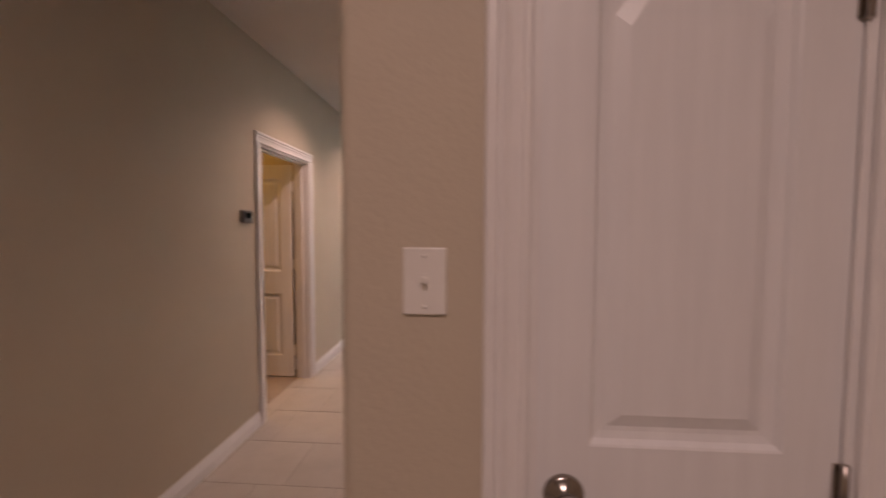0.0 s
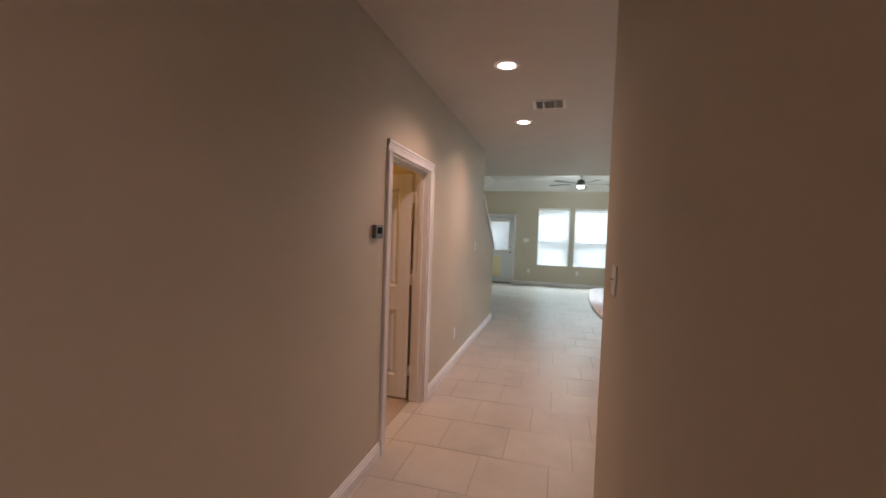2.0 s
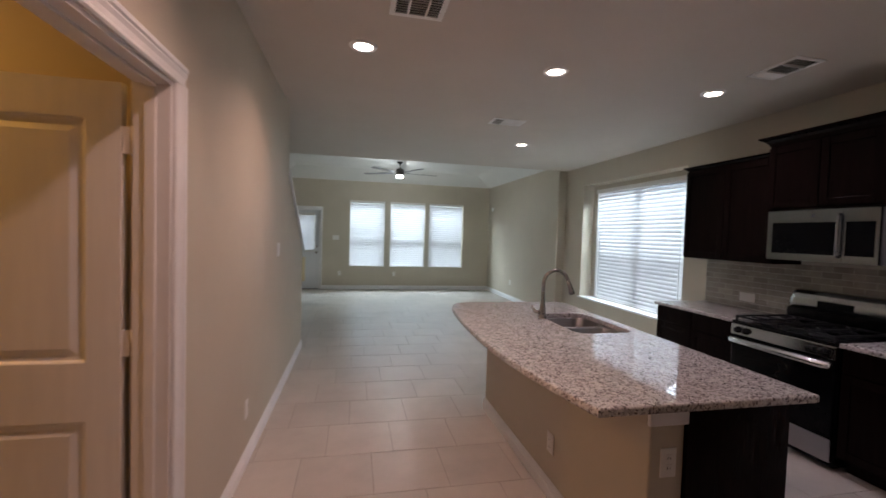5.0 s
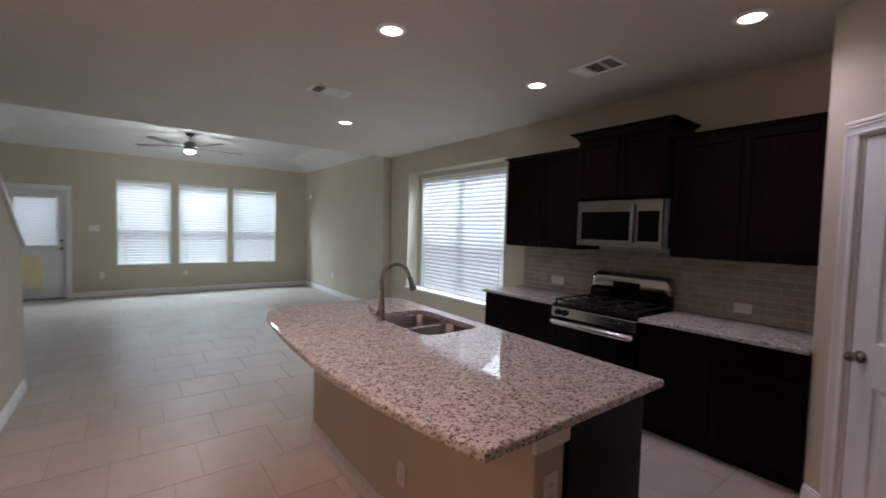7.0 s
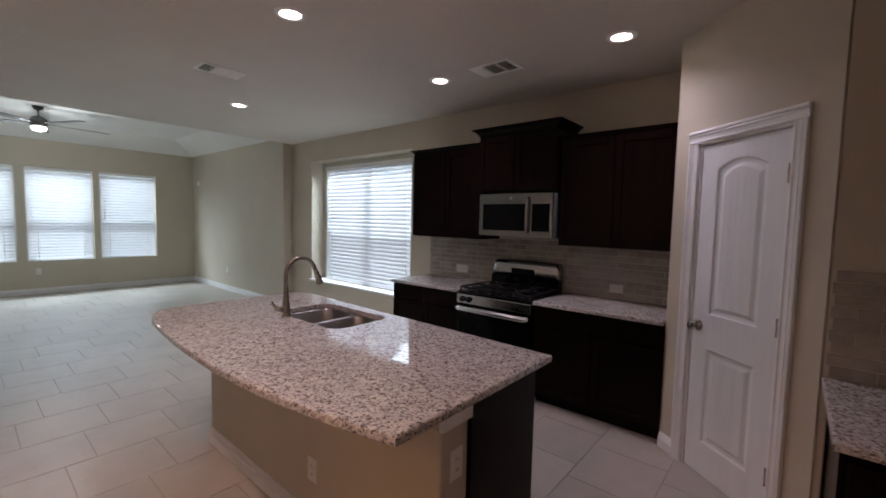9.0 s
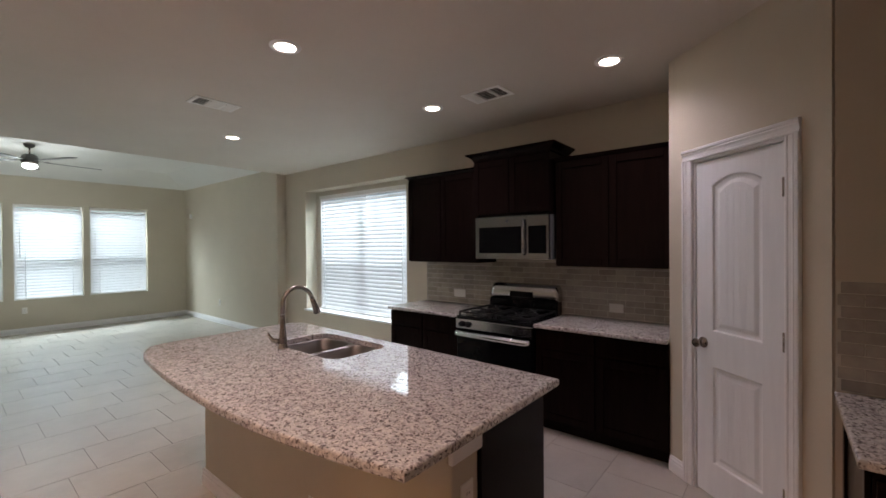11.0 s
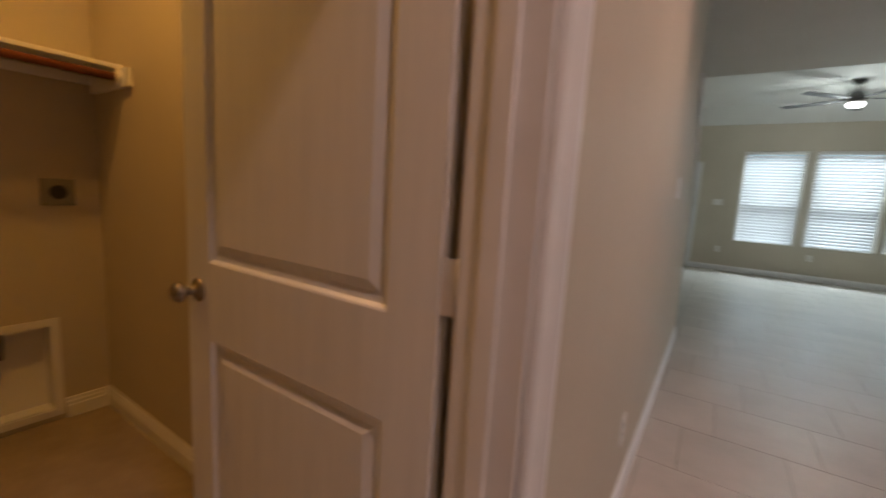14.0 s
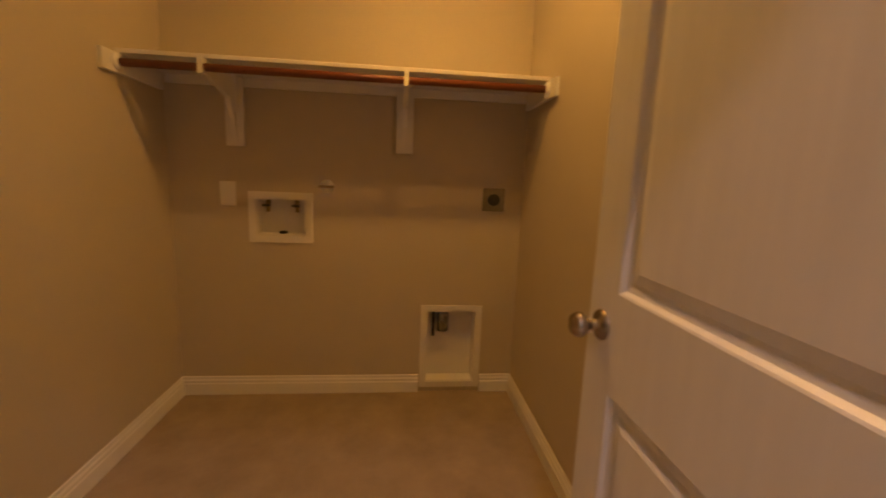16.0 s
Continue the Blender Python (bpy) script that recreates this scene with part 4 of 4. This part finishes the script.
plate(pose(0.28, YF, 0.42), "wall_outlet", "white duplex outlet near the back door", "outlet", style="outlet")
plate(pose(XL, 11.2, 0.42, 0, 0, -90), "wall_outlet", "white duplex outlet on the living room wall", "outlet", style="outlet")
plate(pose(IX0, 4.10, 0.318, 0, 0, -90), "wall_outlet", "white duplex outlet on the island side", "outlet", style="outlet")
plate(pose(1.885, 3.30, 0.64), "wall_outlet", "white outlet on the island end", "outlet", style="outlet")
plate(pose(XK - 0.009, 5.26, 0.985, 0, 0, -90), "wall_outlet", "white double outlet on the tiled splashback", "outlet", w=0.16, h=0.085, style="rocker")
plate(pose(XK - 0.009, 3.56, 0.965, 0, 0, -90), "wall_outlet", "white outlet on the tiled splashback", "outlet", w=0.117, h=0.075, style="none")
root = thing("thermostat", pose(0, 2.53, 1.505, 0, 0, 90), "small grey thermostat on the hall wall by the laundry door", "thermostat")
part("body", boxes((-0.055, 0.055, -0.028, -0.0005, -0.042, 0.042), bev=0.006), M_GREY, root, local=True)
part("screen", boxes((-0.032, 0.032, -0.0295, -0.0282, -0.012, 0.026)), M_BGLASS, root, "dark display", local=True)
root = thing("alarm_sensor", pose(XL, 12.6, 2.22, 0, 0, -90), "small white alarm sensor high on the wall", "sensor")
part("case", boxes((-0.03, 0.03, -0.045, -0.0005, -0.05, 0.05), bev=0.01), M_PLASTIC, root, local=True)


def can_light(x, y, z=H, watts=22.0, colour=WARM, cone=140):
    root = thing("recessed_light", pose(x, y, z), "lit round recessed ceiling light with a white rim", "ceiling light", group="recessed lights")
    bm = bmesh.new()
    lathe(bm, [(0.061, -0.0005), (0.093, -0.0005), (0.093, -0.003), (0.086, -0.009), (0.068, -0.011), (0.061, -0.006), (0.061, -0.0005)])
    part("rim", bm, M_TRIM, root, local=True)
    bm = bmesh.new()
    lathe(bm, [(0.0, -0.010), (0.042, -0.009), (0.060, -0.005), (0.060, -0.0008), (0.0, -0.0008)])
    part("lens", bm, M_CAN, root, "glowing lens", local=True)
    spot("recessed_lamp", x, y, z - 0.03, watts, colour, cone)


for x, y in ((0.684, 3.206), (0.682, 4.755), (2.08, 4.786), (3.515, 4.838), (3.568, 3.335), (2.80, 7.145)):
    can_light(x, y, watts=W_HALL if x < 1 else W_CAN, colour=WARM if x < 1 else KITCHEN)
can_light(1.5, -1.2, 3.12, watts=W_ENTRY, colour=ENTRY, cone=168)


def ceiling_vent(x, y, w, d, n, label, turn=0, tilts=(1, 1, 1)):
    """A register in three sections; each section's louvres lean their own way."""
    root = thing("ceiling_vent", pose(x, y, H, 0, 0, turn), label, "vent", group="ceiling vents")
    part("frame", sheet("y", 0, 0.006, -w / 2, w / 2, -d / 2, d / 2, [(-w / 2 + 0.03, w / 2 - 0.03, -d / 2 + 0.03, d / 2 - 0.03)]), M_VENT, root, local=True).matrix_basis = pose(0, 0, -0.001, -90)
    # flat dark sheet: its colour paints the shade behind the louvres
    part("backing", boxes((-w / 2 + 0.03, w / 2 - 0.03, -d / 2 + 0.03, d / 2 - 0.03, -0.0024, -0.0006)), M_DUCTSHADE, root, "dark sheet standing in for the shade of the duct", local=True)
    cuts = [-w / 2 + 0.031, -0.17 * w, 0.17 * w, w / 2 - 0.031]
    for a, b, lean in zip(cuts, cuts[1:], tilts):
        bm = bmesh.new()
        prism(bm, [(-0.012 * lean, -0.001), (0.011 * lean, -0.0125), (0.012 * lean, -0.0108), (-0.011 * lean, 0.0005)], "x", a + 0.004, b - 0.004)
        me = to_mesh("slat", bm, M_VENT)
        for k in range(n):
            o = part("slat", me, M_VENT, root, local=True)
            o.location = (0, -d / 2 + 0.045 + (d - 0.09) * k / (n - 1), -0.003)
    for u in (-0.17, 0.17):
        part("divider", boxes((u * w - 0.006, u * w + 0.006, -d / 2 + 0.031, d / 2 - 0.031, -0.0165, -0.0025)), M_VENT, root, local=True)
    return root


ceiling_vent(0.965, 4.17, 0.30, 0.26, 8, "white louvred ceiling vent over the hall", 180, (0.4, 0.4, 0.4))
ceiling_vent(2.225, 6.17, 0.36, 0.22, 6, "white louvred ceiling vent over the kitchen", 0, (-1, 1, 1))
ceiling_vent(3.555, 4.29, 0.36, 0.24, 6, "white louvred ceiling vent near the wall cabinets", 90, (1, 1, -1))

# ceiling fan
FNX, FNY, FNZ = 1.60, 11.15, 2.84
root = thing("ceiling_fan", (FNX, FNY, 3.09), "five-bladed dark metal ceiling fan with a lit bowl, at rest", "fan")
bm = bmesh.new()
lathe(bm, [(0.0, 0.249), (0.065, 0.249), (0.065, 0.235), (0.05, 0.205), (0.02, 0.19), (0.0, 0.19)], Matrix.Translation((FNX, FNY, FNZ)))
part("canopy", bm, M_FANMETAL, root)
bm = bmesh.new()
tube(bm, [(FNX, FNY, FNZ + 0.08), (FNX, FNY, FNZ + 0.20)], 0.012, 10)
part("downrod", bm, M_NICKEL, root)
bm = bmesh.new()
lathe(bm, [(0.0, 0.10), (0.05, 0.10), (0.085, 0.08), (0.10, 0.04), (0.10, -0.01), (0.085, -0.04), (0.06, -0.05), (0.0, -0.05)], Matrix.Translation((FNX, FNY, FNZ)))
part("motor", bm, M_FANMETAL, root, "dark metal motor housing")
bm = bmesh.new()
lathe(bm, [(0.075, -0.052), (0.088, -0.066), (0.082, -0.088), (0.058, -0.108), (0.026, -0.117), (0.0, -0.119)], Matrix.Translation((FNX, FNY, FNZ)))
part("light_bowl", bm, M_FANLT, root, "glowing frosted bowl")
for k in range(5):
    R = Matrix.Translation((FNX, FNY, FNZ)) @ Matrix.Rotation(radians(72 * k + 8), 4, "Z") @ Matrix.Rotation(radians(7), 4, "X")
    bm = bmesh.new()
    prism(bm, [(0.17, -0.035), (0.34, -0.058), (0.82, -0.060), (0.87, -0.04), (0.87, 0.04), (0.82, 0.060), (0.34, 0.058), (0.17, 0.035)], "z", -0.004, 0.004)
    bm.transform(R)
    bl = part("blade", bm, M_BLADE, root, "grey-brown blade")
    bm = boxes((0.08, 0.24, -0.018, 0.018, 0.005, 0.011), bev=0.002)
    bm.transform(R)
    part("blade_iron", bm, M_FANMETAL, bl)
pl = bpy.data.lights.new("fan_lamp", "POINT")
pl.energy, pl.color, pl.shadow_soft_size = 25, (0.9, 1.0, 0.98), 0.12
new("fan_lamp", pl).location = (FNX, FNY, FNZ - 0.24)

# ---- laundry ----
root = thing("laundry_shelf", (LX + 0.15, 2.92, 1.6), "white closet shelf with a brown rod on brackets", "shelf")
SX, SZ = -2.045, 1.700
part("board", boxes((LX + 0.001, SX, LY0 + 0.001, LY1 - 0.001, SZ - 0.019, SZ), bev=0.003), M_TRIM, root, "white shelf board")
part("wall_cleat", boxes((LX + 0.001, LX + 0.020, LY0 + 0.02, LY1 - 0.02, SZ - 0.062, SZ - 0.020), bev=0.003), M_TRIM, root)
for y0, y1 in ((LY0 + 0.001, LY0 + 0.020), (LY1 - 0.020, LY1 - 0.001)):
    part("end_cleat", boxes((LX + 0.021, SX + 0.10, y0, y1, SZ - 0.10, SZ - 0.0195), bev=0.003), M_TRIM, root)
bm = bmesh.new()
tube(bm, [(SX + 0.012, LY0 + 0.021, SZ - 0.058), (SX + 0.012, LY1 - 0.021, SZ - 0.058)], 0.0165, 14)
part("rod", bm, M_ROD, root, "red-brown stained wooden rod")
for y in (LY0 + 0.03, LY1 - 0.03):
    bm = bmesh.new()
    sg = 1 if y < 3 else -1
    lathe(bm, [(0.0, 0.0), (0.034, 0.0), (0.034, 0.008), (0.022, 0.014), (0.0, 0.015)], Matrix.Translation((SX + 0.012, y - sg * 0.0095, SZ - 0.058)) @ Matrix.Rotation(radians(-90 * sg), 4, "X"), 16)
    part("rod_socket", bm, M_TRIM, root)
for y in (2.345, 3.185):
    bm = boxes((LX + 0.0205, LX + 0.036, y - 0.045, y + 0.045, SZ - 0.35, SZ - 0.02), bev=0.002)
    prism(bm, [(LX + 0.036, SZ - 0.020), (SX + 0.03, SZ - 0.020), (SX + 0.035, SZ - 0.085), (SX - 0.01, SZ - 0.08), (LX + 0.12, SZ - 0.13), (LX + 0.06, SZ - 0.22), (LX + 0.036, SZ - 0.33)], "y", y - 0.010, y + 0.010)
    part("bracket", bm, M_TRIM, root, "white shelf bracket")


def wall_box(name, y0, y1, z0, z1, label, cat, f=0.03):
    root = thing(name, (LX, (y0 + y1) / 2, z0), label, cat)
    part("flange", sheet("x", LX + 0.001, 0.009, y0, y1, z0, z1, [(y0 + f, y1 - f, z0 + f, z1 - f)]), M_PLASTIC, root)
    a, b, c, d = y0 + f + 0.001, y1 - f - 0.001, z0 + f + 0.001, z1 - f - 0.001
    bm = bmesh.new()
    for it in ((LX - 0.085, LX - 0.080, a, b, c, d), (LX - 0.0798, LX + 0.001, a, a + 0.004, c, d), (LX - 0.0798, LX + 0.001, b - 0.004, b, c, d), (LX - 0.0798, LX + 0.001, a + 0.0042, b - 0.0042, c, c + 0.004), (LX - 0.0798, LX + 0.001, a + 0.0042, b - 0.0042, d - 0.004, d)):
        box(bm, *it)
    part("tray", bm, M_PLASTIC, root)
    return root


r = wall_box("washer_outlet_box", 2.385, 2.710, 0.862, 1.128, "white recessed washer valve box", "plumbing box", 0.036)
for y in (2.47, 2.62):
    bm = bmesh.new()
    tube(bm, [(LX - 0.045, y, 1.089), (LX - 0.045, y, 1.04), (LX - 0.045, y, 1.02)], [0.014, 0.012, 0.010], 10)
    tube(bm, [(LX - 0.045, y, 1.055), (LX - 0.010, y, 1.055)], 0.009, 8)
    v = part("valve", bm, M_BRASS, r, "dark brass valve")
    part("lever", boxes((LX - 0.012, LX - 0.006, y - 0.022, y + 0.022, 1.05, 1.062), bev=0.002), M_DARK, v)
bm = bmesh.new()
lathe(bm, [(0.0, 0.0), (0.022, 0.0), (0.022, 0.012), (0.015, 0.014), (0.0, 0.014)], Matrix.Translation((LX - 0.045, 2.545, 0.9045)), 16)
part("drain", bm, M_DARK, r)
r = wall_box("dryer_vent_box", 3.300, 3.650, 0.028, 0.522, "white recessed dryer vent box", "vent box", 0.034)
bm = bmesh.new()
tube(bm, [(LX - 0.04, 3.43, 0.482), (LX - 0.04, 3.43, 0.36)], 0.033, 18)
part("duct", bm, M_STEEL, r, "steel duct end")
bm = bmesh.new()
tube(bm, [(LX - 0.03, 3.375, 0.482), (LX - 0.03, 3.375, 0.33)], 0.010, 10)
part("gas_stub", bm, M_DARK, r)
root = thing("dryer_outlet", (LX, 3.68, 1.126), "square steel dryer outlet with a black socket", "outlet")
part("cover", boxes((LX + 0.0005, LX + 0.007, 3.618, 3.742, 1.063, 1.188), bev=0.002), M_STEEL, root)
bm = bmesh.new()
lathe(bm, [(0.0, 0.0), (0.033, 0.0), (0.033, 0.006), (0.026, 0.008), (0.0, 0.006)], Matrix.Translation((LX + 0.0072, 3.68, 1.126)) @ Matrix.Rotation(radians(90), 4, "Y"))
part("socket", bm, M_DARK, root, "black round socket")
plate(pose(LX, 2.285, 1.112, 0, 0, 90), "wall_outlet", "white outlet plate beside the washer box", "outlet", w=0.08, h=0.125, style="none")
root = thing("gas_valve_cap", (LX, 2.785, 1.165), "small pale gas valve on the laundry wall", "valve")
bm = bmesh.new()
lathe(bm, [(0.0, 0.0005), (0.036, 0.0005), (0.034, 0.006), (0.016, 0.010), (0.014, 0.035), (0.0, 0.037)], Matrix.Translation((LX, 2.785, 1.165)) @ Matrix.Rotation(radians(90), 4, "Y"))
part("escutcheon", bm, M_PLASTIC, root)
bm = boxes((LX + 0.030, LX + 0.040, 2.745, 2.825, 1.158, 1.172), bev=0.003)
part("handle", bm, M_BRASS, root)
root = thing("laundry_ceiling_light", (-1.45, 3.32, 2.70), "warm flush ceiling light", "ceiling light")
bm = bmesh.new()
lathe(bm, [(0.0, -0.0005), (0.15, -0.0005), (0.15, -0.02), (0.14, -0.025)], Matrix.Translation((-1.45, 3.32, 2.70)))
part("rim", bm, M_TRIM, root)
bm = bmesh.new()
lathe(bm, [(0.14, -0.024), (0.12, -0.055), (0.06, -0.08), (0.0, -0.085)], Matrix.Translation((-1.45, 3.32, 2.70)))
part("bowl", bm, M_LLAMP, root, "glowing bowl")
pl = bpy.data.lights.new("laundry_lamp", "AREA")
pl.shape, pl.size, pl.energy, pl.color = "DISK", 0.13, W_LAUNDRY, LAUNDRY
new("laundry_lamp", pl).location = (-1.45, 3.32, 2.60)

# ---- splashback tiles ----
splash = thing("splashback", (XK, 4.4, ZC), "taupe subway tile splashback in running bond", "splashback", kind="structure")
part("grout_bed", boxes((XK - 0.005, XK - 0.0005, 3.036, 5.76, ZC + 0.002, 1.80)), M_BGROUT, splash, "pale grout")
TWL, TH = 0.150, 0.0525
full = bmesh.new()
box(full, -0.004, 0, 0.0025, TWL - 0.0025, 0.0025, TH - 0.0025, bev=0.0012, seg=1)
full = to_mesh("splash_tile", full, M_BSPLASH)


def splash_run(root, m, length, rows, z_top=None):
    for k in range(rows):
        off = -(k % 2) * TWL / 2
        u = off
        while u < length - 0.01:
            a, b = max(u, 0.0), min(u + TWL, length)
            if b - a > 0.012:
                me = full
                if b - a < TWL - 1e-6:
                    bm = bmesh.new()
                    box(bm, -0.004, 0, 0.0015, b - a - 0.0015, 0.0015, TH - 0.0015, bev=0.0012, seg=1)
                    me = to_mesh("splash_tile", bm, M_BSPLASH)
                o = part("splash_tile", me, M_BSPLASH, root)
                o.matrix_basis = m @ Matrix.Translation((0, a, k * TH))
            u += TWL


splash_run(splash, Matrix.Translation((XK - 0.005, 3.036, ZC + 0.004)), 2.72, 9)
splash2 = thing("splashback", (3.2, 1.75, ZC), "taupe subway tile splashback on the pantry side", "splashback", kind="structure")
part("grout_bed", boxes((3.1945, 3.1995, 1.205, 2.268, ZC + 0.002, 1.352)), M_BGROUT, splash2, "pale grout")
splash_run(splash2, Matrix.Translation((3.1945, 1.205, ZC + 0.004)), 1.06, 9)

# ---- floor tiles ----
TS = 0.4565
floor = struct("floor", boxes((-1.40, XK + 0.2, -3.12, YF + 0.1, -0.10, -0.0035), (LX - 0.1, -1.4005, 1.9, 3.95, -0.10, -0.0035)), M_GROUT, "grey grout bed under beige ceramic floor tiles", "floor")
bm = bmesh.new()
box(bm, 0.002, TS - 0.002, 0.002, TS - 0.002, -0.008, 0.0)
tile_full = to_mesh("floor_tile", bm, M_TILE)
rest = bmesh.new()
random.seed(4)


def lay(x0, x1, y0, y1, single):
    k0 = math.floor((y0 - 5.65) / TS)
    k = k0
    while 5.65 + k * TS < y1:
        ya = 5.65 + k * TS
        base = 1.255 + 0.1522 * k
        i = math.floor((x0 - base) / TS)
        while base + i * TS < x1:
            xa = base + i * TS
            a, b, c, d = max(xa, x0), min(xa + TS, x1), max(ya, y0), min(ya + TS, y1)
            if b - a > 0.02 and d - c > 0.02:
                if not single:
                    box(rest, a + 0.002, b - 0.002, c + 0.002, d - 0.002, -0.008, 0.0)
                else:
                    whole = b - a > TS - 1e-6 and d - c > TS - 1e-6
                    if whole:
                        o = part("floor_tile", tile_full, M_TILE, floor)
                        o.location = (a, c, 0)
                    else:
                        bm = bmesh.new()
                        box(bm, a + 0.002, b - 0.002, c + 0.002, d - 0.002, -0.008, 0.0)
                        part("floor_tile", bm, M_TILE, floor)
            i += 1
        k += 1


lay(0.0, XK, 0.5, YF, True)
lay(-0.118, -0.0005, 2.745, 3.615, True)
lay(-1.28, 0.0, 7.48, YF, False)
lay(0.0, 3.0, -3.0, 0.5, False)
struct("floor_laundry", boxes((LX + 0.0005, -0.1185, LY0 + 0.0005, LY1 - 0.0005, -0.003, -0.0005)), M_VINYL, "mottled tan vinyl laundry floor", "floor")
fo = part("floor_tile_field", rest, M_TILE, floor, "beige ceramic tiles of the entry and laundry")
tagged(fo, kind="stuff")
